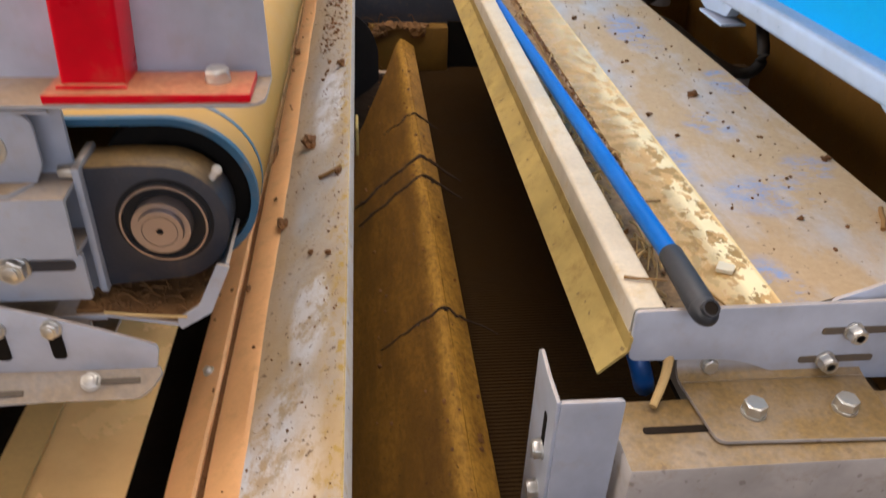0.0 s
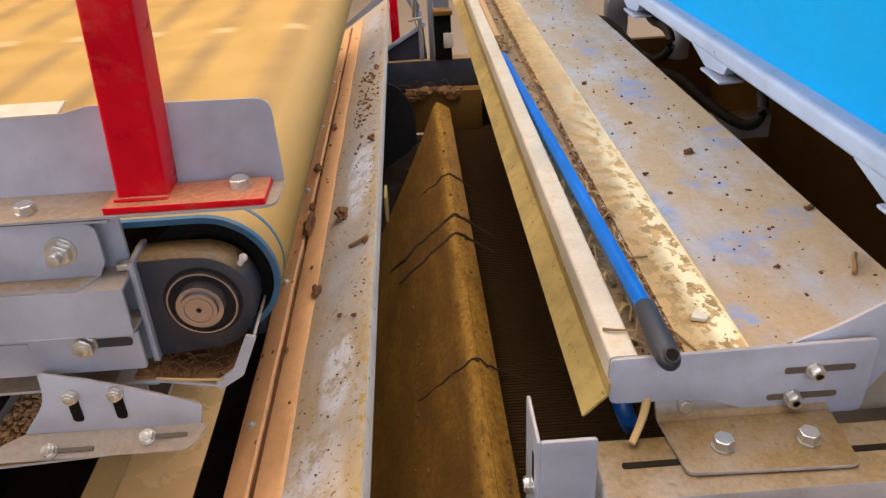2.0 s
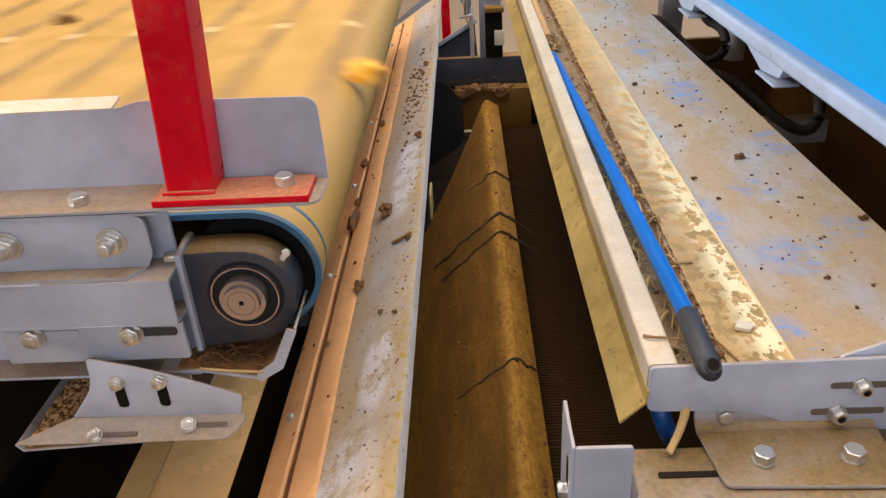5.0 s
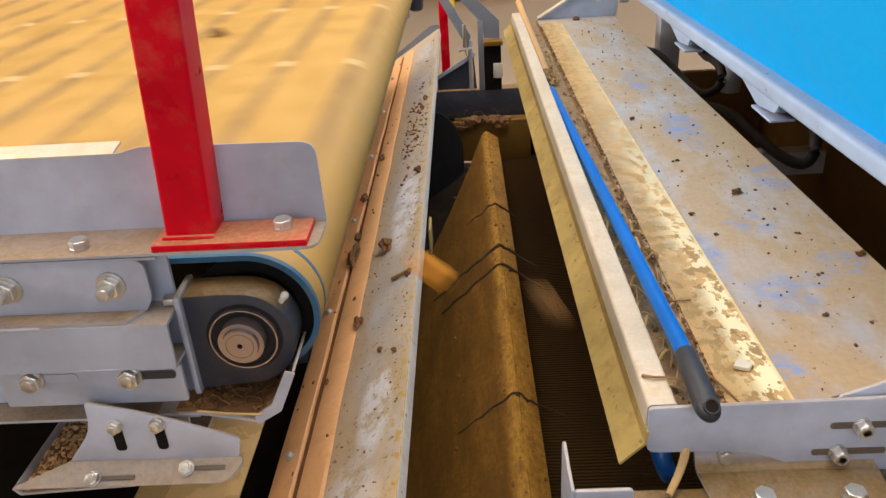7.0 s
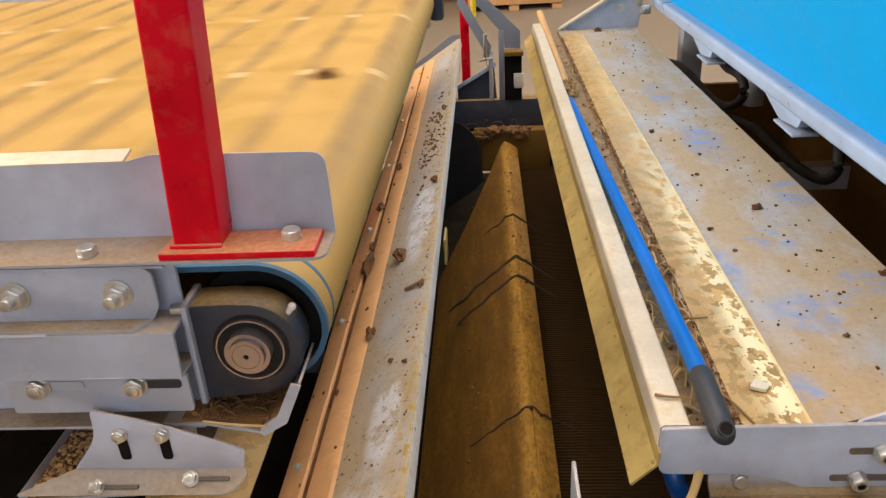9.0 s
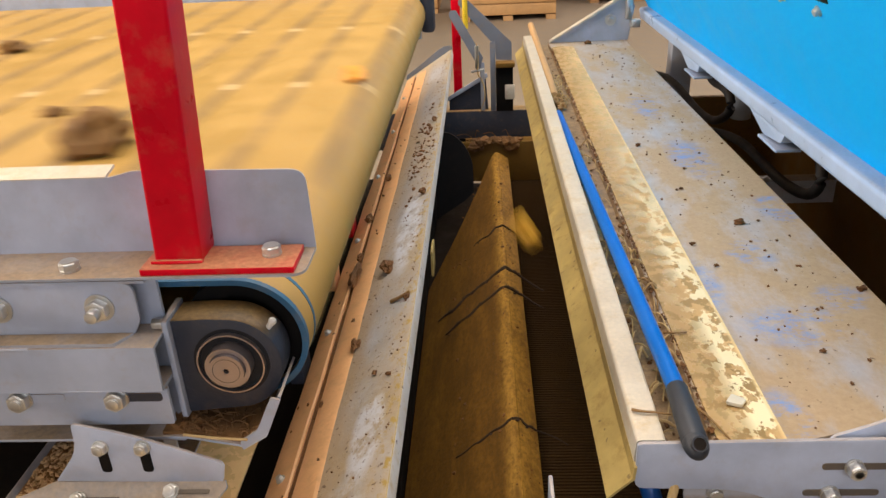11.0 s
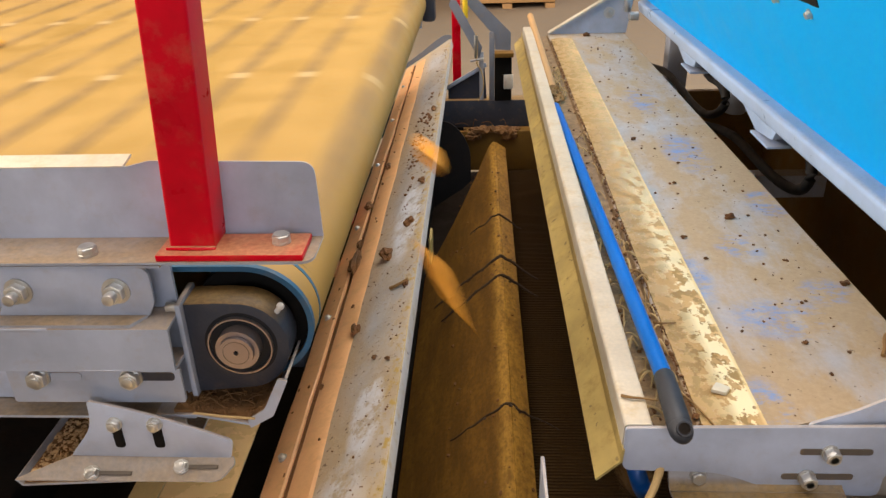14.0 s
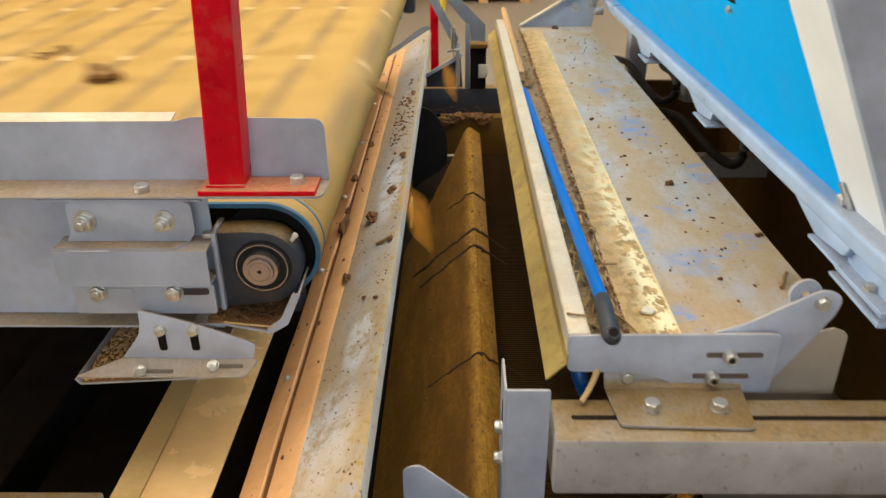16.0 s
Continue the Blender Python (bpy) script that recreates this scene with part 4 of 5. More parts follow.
def panel(corners, thick):
    """A flat panel of one thickness on the side wall; corners are (y, up)."""
    b = bmesh.new()
    a = [b.verts.new(hop(y, u, thick)) for y, u in corners]
    c = [b.verts.new(hop(y, u, 0)) for y, u in corners]
    n = len(a)
    b.faces.new(a)
    b.faces.new(c[::-1])
    for i in range(n):
        b.faces.new((a[i], c[i], c[(i + 1) % n], a[(i + 1) % n]))
    return b


part("side_wall", panel([(0.256, -0.02), (2.52, -0.02), (2.52, 0.66), (0.170, 0.66)], 0.004), BLUE, hopper, "bright blue side wall")
k = bmesh.new()
outline = rounded([(0.0, 0.0), (0.062, 0.006), (0.062, -0.046), (0.010, -0.046)], [0.013, 0.004, 0.006, 0.012], 7)
loops = [[k.verts.new(Vector((p.x + dx, p.y, p.z + dz))) for dx, dz in outline] for p in (HA + Vector((0, -0.02, 0.001)), HA.lerp(HB, 1.04))]
k.faces.new(loops[0])
k.faces.new(loops[1][::-1])
for i in range(len(outline)):
    k.faces.new((loops[0][i], loops[1][i], loops[1][(i + 1) % len(outline)], loops[0][(i + 1) % len(outline)]))
part("lower_rail", k, BLUE_TUBE, hopper, "pale blue-grey lower rail with a dusty top")
for y in (0.24, 1.0, 1.70):
    p = HA.lerp(HB, y / 2.42)
    k = prism(rounded([(y - 0.075, p.z - 0.036), (y - 0.055, p.z - 0.066), (y + 0.055, p.z - 0.078), (y + 0.16, p.z - 0.048), (y + 0.17, p.z - 0.036)], [0, 0.010, 0.012, 0.02, 0]), "x", p.x + 0.014, p.x + 0.04, 0.002)
    tb = part("tube_bracket", k, BLUE_TUBE, hopper)
    part("bracket_foot", box(p.x + 0.004, p.x + 0.06, y - 0.060, y + 0.060, p.z - 0.085, p.z - 0.0785, 0.002), BLUE_TUBE, tb)
part("corner_strip", panel([(0.116, -0.02), (0.258, -0.02), (0.172, 0.66), (0.032, 0.66)], 0.006), CORNER, hopper, "pale folded corner strip")
k = bmesh.new()
v = [k.verts.new(p) for p in (hop(0.116, -0.02), hop(0.032, 0.66), Vector((2.6, 0.03, 1.56)), Vector((2.6, 0.12, 0.95)), hop(0.118, -0.02) + Vector((0.004, 0.01, 0)), hop(0.034, 0.66) + Vector((0.004, 0.01, 0)), Vector((2.6, 0.04, 1.56)), Vector((2.6, 0.13, 0.95)))]
for f in ((0, 1, 2, 3), (7, 6, 5, 4), (0, 4, 5, 1), (1, 5, 6, 2), (2, 6, 7, 3), (3, 7, 4, 0)):
    k.faces.new([v[i] for i in f])
part("front_wall", k, PAINT_CLEAN, hopper, "pale grey front wall")
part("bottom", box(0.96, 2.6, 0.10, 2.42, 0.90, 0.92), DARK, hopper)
# Added body: fills the space below the hopper so that it stays dark.
part("dark_filler_body", box(1.42, 2.6, -0.5, 2.30, 0.02, 0.895, 0.01), EARTHY, hopper, "added soil-brown body that keeps the space below the hopper dark")
k = box(0.868, 0.905, 2.425, 2.455, 0.852, 0.882, 0.003)
box(0.846, 0.872, 2.425, 2.45, 0.885, 0.965, 0.003, bm=k)
rod((0.884, 2.42, 0.868), (0.884, 2.405, 0.868), 0.008, 6, bm=k)
part("end_latch", k, ZINC, hopper, "small steel end latch")
# No hole in the wall: a near-black panel paints the shade inside it.
part("opening", panel([(0.514, 0.330), (0.764, 0.332), (1.05, 0.336), (1.0, 0.47), (0.475, 0.47)], 0.0055), DARK, hopper, "flat dark panel for the shaded inside of a triangular opening")
for y, up in ((0.505, 0.363), (0.565, 0.310), (0.715, 0.313), (0.868, 0.313), (1.02, 0.316)):
    fasten(hopper, hop(y, up, 0.004), (-0.883, 0, -0.47), name="screw", head=0.0065, washer=0.009, height=0.006)
k = rod(hop(0.238, 0.024, 0.004), hop(0.238, 0.024, 0.020), 0.012, 6)
rod(hop(0.225, 0.062, 0.012), hop(0.22, -0.02, 0.012), 0.005, 10, bm=k)
part("latch", k, ZINC, hopper, "steel wing latch")
foot = part("foot_bracket", box(0.918, 1.02, 0.03, 0.19, 0.852, 0.862, 0.002), BLUE_TUBE, hopper)
part("foot_plate", box(0.914, 1.02, 0.026, 0.195, 0.838, 0.8445, 0.001), BLUE_TUBE, foot)
fasten(hopper, (0.935, 0.10, 0.862), (0, 0, 1), head=0.009, washer=0.012)
part("side_gusset", prism(rounded([(0.19, 0.858), (0.03, 0.858), (0.03, 0.90), (0.22, 0.905)], 0.006), "x", 0.940, 0.946, 0.001), BLUE_TUBE, hopper)

# ---- far end ----
far_post = thing("red_far_post", (0.17, 2.95, 0), "red painted square post at the far end of the machine", "post")
part("tube", box(0.15, 0.19, 2.93, 2.97, 0, 2.0, 0.004), RED, far_post)
far_beam = thing("far_cross_beam", (0.4, 2.87, 0.3), "dark cross beam at the far end", "beam")
part("beam", box(-0.3, 0.9, 2.843, 2.92, 0.24, 0.42, 0.004), CAST, far_beam)
end_box = thing("end_plate", (0.35, 2.8, 0.18), "soil-covered end plate behind the ridge", "plate")
part("plate", box(0.17, 0.55, 2.76, 2.835, 0.10, 0.295, 0.006), EARTHY, end_box)
hang = thing("far_hanger", (0.3, 2.86, 0.5), "grey painted hanger arms at the far end", "bracket")
# Cast-iron black puts the shade below the strut into the gusset's colour.
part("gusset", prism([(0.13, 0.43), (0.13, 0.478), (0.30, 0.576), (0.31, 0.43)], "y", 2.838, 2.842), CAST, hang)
part("strut", prism([(0.120, 0.474), (0.122, 0.494), (0.305, 0.602), (0.310, 0.582)], "y", 2.826, 2.836, 0.001), PAINT_CLEAN, hang)
part("arm", prism(rounded([(0.183, 0.905), (0.192, 0.93), (0.216, 0.932), (0.420, 0.730), (0.420, 0.650), (0.350, 0.655), (0.345, 0.715)], [0.008, 0.008, 0.008, 0.004, 0, 0, 0.01]), "y", 2.85, 2.856), GREY_DARK, hang)
part("arm", prism(rounded([(0.143, 0.862), (0.150, 0.884), (0.176, 0.884), (0.290, 0.675), (0.275, 0.622)], [0.006, 0.006, 0.006, 0.004, 0]), "y", 2.81, 2.816), GREY_DARK, hang)
part("column", box(0.276, 0.296, 2.817, 2.825, 0.43, 0.652, 0.001), PAINT_DUSTY, hang)
part("column", box(0.322, 0.346, 2.843, 2.849, 0.42, 0.735, 0.001), GREY_DARK, hang)
part("pale_block", box(0.388, 0.432, 2.818, 2.829, 0.478, 0.545, 0.003), RIM, hang, "pale dusty block")
k = rod((0.262, 2.80, 0.63), (0.262, 2.80, 0.73), 0.009, 10)
rod((0.235, 2.80, 0.615), (0.295, 2.80, 0.625), 0.006, 8, bm=k)
part("clamp_screw", k, ZINC, hang, "rusty clamp screw")
part("shelf", box(0.347, 0.432, 2.80, 2.86, 0.628, 0.648, 0.002), EARTHY, hang, "soil-covered shelf")
part("end_box", box(0.347, 0.425, 2.83, 2.86, 0.42, 0.6275, 0.002), DARK, hang)
k = hose([(0.262, 2.80, 0.74), (0.270, 2.795, 0.68), (0.262, 2.79, 0.60), (0.285, 2.80, 0.58), (0.30, 2.79, 0.50), (0.27, 2.79, 0.43)], 0.004, 6, taper=-1)
part("caught_straw", k, STRAW, hang, "straw caught on the hanger")
arm_r = thing("pivot_arm", (0.75, 2.47, 0.75), "pale grey steel arm between tray and hopper", "arm")
k = prism([(0.560, 0.800), (0.852, 0.972), (0.884, 0.930), (0.864, 0.800)], "y", 2.455, 2.462)
part("arm", k, PAINT_CLEAN, arm_r)
part("top_flange", prism([(0.554, 0.802), (0.555, 0.809), (0.848, 0.982), (0.852, 0.974)], "y", 2.435, 2.470), RIM, arm_r, "pale folded top flange")
fasten(arm_r, (0.792, 2.4545, 0.880), (0, -1, 0), head=0.010, washer=0.022, height=0.006)
# ---- loose soil, roots and straw ----
rnd = random.Random(11)


def clod(name, at, size, seed, material, label, category="clod", group=""):
    return solo(name, lump(at, size, seed, 0.8, 3), material, label, category, group)


for i, (x, y, sx, sy) in enumerate(((0.073, 0.776, 0.014, 0.017), (-0.006, 0.83, 0.011, 0.050), (0.040, 0.515, 0.007, 0.017), (0.131, 0.590, 0.005, 0.006), (0.128, 1.13, 0.009, 0.011),
                                    (0.093, 0.376, 0.004, 0.005), (0.121, 0.347, 0.004, 0.004), (-0.012, 0.93, 0.006, 0.018), (-0.018, 1.16, 0.009, 0.02), (0.0, 0.36, 0.003, 0.008), (0.005, 1.42, 0.007, 0.02), (0.124, 1.777, 0.008, 0.012))):
    lift = 0.012 if x < 0.03 else 0.003
    clod("soil_clod", (x, y, on_chute(x, lift + 0.5 * sx)), (sx, sy, sx * 0.8), i, CLOD, "dark brown crumbly soil clod lying on the chute", group="clods on the chute")
k = bmesh.new()
for i in range(120):
    x, y = 0.100 + rnd.gauss(0, 0.016), rnd.gauss(1.55, 0.22)
    r = rnd.uniform(0.0015, 0.006)
    lump((min(x, 0.136), y, on_chute(min(x, 0.136), 0.002)), (r, r * rnd.uniform(0.8, 1.8), r * 0.6), i, 0.5, 1, k)
for i in range(520):
    x, y = (rnd.uniform(0.035, 0.138) if i % 2 else 0.138 - abs(rnd.gauss(0, 0.012))), rnd.uniform(-0.2, 2.7)
    r = rnd.choice((0.0007, 0.0009, 0.0012, 0.0020))
    lump((x, y, on_chute(x, 0.001)), (r, r * rnd.uniform(0.7, 1.6), r * 0.6), i, 0.5, 1, k)
for i in range(90):
    x, y = rnd.choice((-0.010, -0.010, rnd.uniform(-0.05, -0.016), rnd.uniform(0.0, 0.03))), rnd.uniform(-0.2, 2.6)
    r = rnd.uniform(0.0012, 0.0038)
    lump((x, y, on_chute(x, 0.004 if -0.014 < x < -0.006 else 0.012)), (r, r * rnd.uniform(0.8, 2.5), r * 0.7), i, 0.5, 1, k)
solo("soil_crumbs", k, CLOD, "scattered dark soil crumbs on the chute", "soil", kind="stuff")
solo("root_piece", hose([(0.098, 0.61, on_chute(0.098, 0.004)), (0.115, 0.600, on_chute(0.115, 0.006)), (0.136, 0.602, on_chute(0.136, 0.005))], 0.0035, 8), ROOT, "short olive root piece lying on the chute", "root")

# specks and debris on the tray
k = bmesh.new()
for i in range(230):
    x, y = rnd.uniform(0.645, 0.895), rnd.uniform(0.06, 2.4)
    if i % 3 == 0:
        x, y = rnd.gauss(0.80, 0.04), rnd.uniform(0.3, 2.2)
    r = rnd.choice((0.0009, 0.0013, 0.002, 0.0032))
    lump((min(x, 0.895), y, 0.8015), (r, r * rnd.uniform(0.7, 1.5), r * 0.7), i, 0.5, 1, k)
solo("soil_specks", k, CLOD, "scattered soil specks on the tray floor", "soil", kind="stuff")
k = bmesh.new()
for i in range(560):
    x, y = rnd.uniform(0.489, 0.547), rnd.uniform(0.04, 2.3)
    if i % 3:
        x = 0.552 + rnd.gauss(0, 0.0015)
    r = rnd.choice((0.0012, 0.0018, 0.0026, 0.0036))
    lump((x, y, 0.795 if x < 0.548 else 0.803), (r, r * rnd.uniform(0.8, 2.2), r * 0.7), i, 0.5, 1, k)
solo("channel_crumbs", k, CLOD, "dark soil and crumbs along the tray channel", "soil", kind="stuff")
k = bmesh.new()
for i in range(130):
    x, y, a, n = rnd.uniform(0.490, 0.552), rnd.choice((rnd.uniform(0.05, 0.6), rnd.uniform(1.5, 1.9), rnd.uniform(0.1, 1.2))), rnd.uniform(0, math.tau), rnd.uniform(0.012, 0.035)
    hose([(x - n * math.cos(a) * 0.5, y - n * math.sin(a), 0.797), (x, y, 0.803 + rnd.uniform(0, 0.016)), (x + n * math.cos(a) * 0.5, y + n * math.sin(a), 0.799)], rnd.uniform(0.0007, 0.0022), 5, k)
solo("straw_litter", k, STRAW, "dry straw and root bits along the tray channel", "straw", kind="stuff")
for x, y, s in ((0.766, 0.678, 0.009), (0.878, 0.413, 0.007), (0.677, 0.506, 0.004), (0.752, 0.241, 0.004), (0.664, 1.152, 0.006), (0.657, 0.591, 0.005), (0.70, 0.86, 0.004), (0.735, 0.98, 0.004), (0.70, 2.40, 0.012)):
    clod("soil_crumb", (x, y, 0.8015 + 0.4 * s), (s, s * 0.7, s * 0.6), x * 90, CLOD, "small dark soil crumb on the tray floor", group="crumbs on the tray")
solo("root_piece", hose([(0.845, 0.205, 0.805), (0.856, 0.222, 0.807), (0.862, 0.24, 0.808), (0.874, 0.258, 0.805)], 0.0035, 8), ROOT, "short brown root piece on the tray floor", "root")
solo("paper_scrap", prism(rounded([(0.582, 0.118), (0.600, 0.110), (0.609, 0.123), (0.593, 0.134)], 0.003), "z", 0.8065, 0.812, 0.001), surface("pale_scrap", (0.72, 0.66, 0.50), 0.4), "pale crumpled scrap lying on the tray", "scrap")
for pts in (((0.532, 0.47, 0.80), (0.548, 0.44, 0.815), (0.556, 0.40, 0.806), (0.548, 0.36, 0.803)), ((0.525, 0.44, 0.80), (0.545, 0.455, 0.812), (0.560, 0.43, 0.808)),
            ((0.540, 0.13, 0.80), (0.552, 0.10, 0.808), (0.570, 0.05, 0.806)), ((0.545, 0.30, 0.80), (0.556, 0.285, 0.808), (0.575, 0.29, 0.806)),
            ((0.456, 0.075, 0.834), (0.468, 0.068, 0.836), (0.480, 0.07, 0.834), (0.50, 0.062, 0.836))):
    solo("root_piece", hose(pts, 0.0022, 7, taper=0.45), ROOT, "dry tan root piece lying in the tray channel", "root", "root pieces in the tray")
k = bmesh.new()
for i in range(40):
    lump((rnd.gauss(0.500, 0.012), rnd.gauss(1.56, 0.05), 0.80 + rnd.uniform(0, 0.015)), (rnd.uniform(0.004, 0.012), rnd.uniform(0.006, 0.016), 0.006), i, 0.5, 1, k)
solo("soil_heap", k, ROOT, "small heap of soil and root crumbs in the channel", "soil", kind="stuff")

# roots over the ridge
def over_ridge(y, left, right, r, skew=0.0):
    def z(x):
        return (0.253 - 0.735 * (0.338 - x)) if x < 0.338 else (0.258 - 0.62 * (x - 0.342))
    xs = [left + (0.335 - left) * f / 9 for f in range(10)] + [0.345, 0.357, 0.37, 0.382, 0.392, 0.5 * (0.392 + right), right]
    pts = [(x, y + skew * abs(0.34 - x) + rnd.gauss(0, 0.006), (z(min(x, 0.394)) if x <= 0.394 else max(0.13, 0.222 - 0.5 * (x - 0.394))) + 0.003) for x in xs]
    k = hose(pts, r, 7, taper=-1)
    for p in pts[2:-3]:
        if rnd.random() < 0.8:
            q = rnd.uniform(0.6, 1.3) * r
            lump((p[0] + rnd.gauss(0, 0.004), p[1] + rnd.gauss(0, 0.004), p[2] - 0.003), (q * 1.5, q, q * 0.6), p[0] * 99, 0.6, 1, k)
    return solo("root", k, ROOT_DARK, "thin soil-caked root draped over the ridge", "root", "roots over the ridge")


ROOT_DARK = surface("dark_root", (0.036, 0.017, 0.005), 0.85, grime=0.35, grain=0.4, dust_colour=(0.12, 0.06, 0.014))
over_ridge(0.79, 0.20, 0.47, 0.0045, -0.15)
over_ridge(1.44, 0.15, 0.46, 0.0068, -0.28)
over_ridge(1.57, 0.12, 0.47, 0.0070, -0.34)
over_ridge(1.90, 0.24, 0.43, 0.0055, -0.2)
k = bmesh.new()
for i in range(150):
    x = rnd.choice((rnd.uniform(0.16, 0.34), rnd.uniform(0.30, 0.39)))
    z = (0.253 - 0.735 * (0.338 - x)) if x < 0.338 else (0.258 - 0.62 * (x - 0.342))
    r = rnd.uniform(0.002, 0.007)
    lump((x, rnd.uniform(-0.3, 2.6), z + 0.001), (r, r * rnd.uniform(0.8, 1.6), r * 0.5), i, 0.5, 1, k)
solo("ridge_crumbs", k, CLOD, "dark soil crumbs stuck on the ridge", "soil", kind="stuff")
k = bmesh.new()
for i in range(110):
    r = rnd.uniform(0.006, 0.022)
    lump((rnd.gauss(0.34, 0.05), 2.775 + rnd.gauss(0, 0.012), 0.298), (r, r, r * 0.6), i, 0.5, 1, k)
for i in range(5):
    x, a = rnd.uniform(0.24, 0.46), rnd.uniform(0.3, 2.8)
    hose([(x, 2.77, 0.30), (x + 0.05 * math.cos(a), 2.76, 0.30 + 0.06 * math.sin(a)), (x + 0.11 * math.cos(a), 2.75, 0.30 + 0.05 * math.sin(a))], 0.0014, 5, k)
for i in range(90):
    a, r = rnd.uniform(0, math.pi), rnd.uniform(0.006, 0.018)
    d = rnd.uniform(0.6, 1.0)
    lump((0.335 + 0.11 * d * math.cos(a), 2.752 + rnd.uniform(-0.01, 0.01), 0.268 + 0.05 * d * math.sin(a)), (r * 1.4, r * 0.8, r), i, 0.5, 1, k)
solo("soil_heap", k, LITTER, "heap of soil and roots on the end plate", "soil", kind="stuff")

# blocks that hold the chute, hoses under the hopper, cable end
for x0, x1, y, z, mat, label in ((-0.09, -0.064, 0.50, 0.60, CAST, "dusty dark grey steel block beside the chute"), (-0.09, -0.064, 0.86, 0.60, STRIP, "tan steel block beside the chute"), (0.1575, 0.164, 0.88, 0.622, OLIVE, "tan stained steel block on the chute's outer lip"), (-0.11, -0.066, 1.15, 0.60, RED, "red painted steel block beside the chute")):
    solo("chute_block", box(x0, x1, y, y + 0.07, z - 0.03, z + 0.035, 0.003), mat, label, "block", "blocks along the chute")
for pts in (((0.93, 2.70, 0.60), (1.00, 2.45, 0.665), (1.0, 2.15, 0.690), (1.0, 1.86, 0.672), (1.0, 1.66, 0.695), (1.0, 1.51, 0.775), (1.0, 1.57, 0.825), (1.0, 1.78, 0.80), (1.03, 1.90, 0.88)),
            ((0.90, 1.95, 0.60), (1.01, 1.74, 0.648), (1.02, 1.47, 0.702), (1.02, 1.28, 0.698), (1.02, 1.11, 0.702), (1.02, 0.97, 0.728), (1.02, 0.92, 0.785), (1.03, 0.98, 0.83), (1.06, 1.1, 0.90))):
    solo("hose", hose(pts, 0.0130, 12), RUBBER, "black rubber hose looped under the hopper", "hose", "hoses under the hopper")
under_frame = thing("steel_frame", (1.3, 2.0, 0), "dark steel frame legs under the hopper", "frame")
for x, y in ((1.05, 2.36), (2.3, 2.36), (2.3, 0.05)):
    part("leg", box(x - 0.04, x + 0.04, y - 0.04, y + 0.04, 0, 0.90, 0.004), PAINT, under_frame)
# Added panel: covers the lit floor, keeping the view under the hopper dark.
part("dark_filler_panel", box(0.93, 2.3, 2.30, 2.33, 0, 0.60, 0.004), EARTHY, under_frame, "added soil-brown panel that hides the lit floor")
part("rail", box(1.05, 2.3, 1.70, 1.76, 0.40, 0.48, 0.004), PAINT_DUSTY, under_frame)
solo("valve_cylinder", rod((1.17, 1.95, 0.62), (1.17, 1.95, 0.80), 0.035, 20, bevel=0.004), PAINT, "pale grey valve cylinder under the hopper", "cylinder")
solo("blue_hose", hose([(0.470, 0.10, 0.765), (0.472, 0.045, 0.758), (0.480, 0.03, 0.73), (0.492, 0.045, 0.70)], 0.012, 12), surface("dark_blue_hose", (0.0, 0.075, 0.30), 0.4, grime=0.25, dust_colour=(0.03, 0.03, 0.04)), "blue hose end hanging under the tray", "hose")
solo("root_piece", hose([(0.505, 0.03, 0.775), (0.492, 0.0, 0.757), (0.470, -0.03, 0.742)], 0.006, 8, taper=0.7), STRAW, "pale root piece caught below the tray", "root")

solo("root_piece", hose([(-0.060, -0.010, 0.872), (-0.02, -0.012, 0.868), (0.012, -0.010, 0.864)], 0.0016, 7), STRAW, "straight straw stalk lying on the drum tray", "straw")
far_guard = thing("far_belt_guard", (-1.5, 2.34, 0.95), "grey painted guard along the belt's far edge", "guard")
part("sheet", box(BELT_L, 0.04, 2.335, 2.340, 0.96, 1.105), PAINT, far_guard)
part("lip", box(BELT_L, 0.04, 2.341, 2.375, 1.10, 1.104), PAINT_CLEAN, far_guard)
solo("far_bearing", box(0.056, 0.110, 2.318, 2.372, 0.88, 1.085, 0.016), CAST, "dark cast bearing at the belt's far corner", "bearing")
solo("yellow_marker", rod((0.215, 2.845, 0.80), (0.215, 2.845, 0.98), 0.012, 14), YELLOW, "yellow plastic marker on the far hanger", "marker")
# ---- crates in the distance ----
def crate(x, y, w, d, h):
    c = thing("wooden_crate", (x, y, 0), "pale wooden crate on a pallet on the hall floor", "crate", "crates in the hall")
    for i in range(3):
        part("skid", box(x - w / 2 + i * (w - 0.1) / 2, x - w / 2 + i * (w - 0.1) / 2 + 0.1, y - d / 2, y + d / 2, 0, 0.05), WOOD, c)
    n = max(3, round(h / 0.13))
    for i in range(n):
        z = 0.06 + i * (h - 0.06) / n
        part("board", box(x - w / 2, x + w / 2, y - d / 2, y - d / 2 + 0.02, z, z + (h - 0.06) / n - 0.012, 0.003), WOOD, c)
    part("liner", box(x - w / 2, x + w / 2, y - d / 2 + 0.022, y + d / 2, 0.055, h), WOOD, c)


crate(0.57, 8.2, 1.0, 1.0, 0.9)
crate(-0.75, 8.9, 1.1, 1.1, 0.9)
crate(2.1, 9.2, 1.1, 1.1, 0.9)
crate(-1.6, 9.4, 1.1, 1.1, 0.9)

# ---- what travels on the belt ----
SPEED = 1.5
BAND_COUNT = 46
LOOP = 2 * (RX - BELT_L) + math.tau * RR
bands = []
for i in range(BAND_COUNT):
    if i == 0:
        b = part("cross_band", box(-0.013, 0.013, BELT_Y0 + 0.05, BELT_Y1 - 0.02, -0.0004, 0.0008), BELT_BAND)
        band_mesh = b.data
    else:
        b = new("cross_band", band_mesh)
    b.parent = conveyor
    bands.append(b)


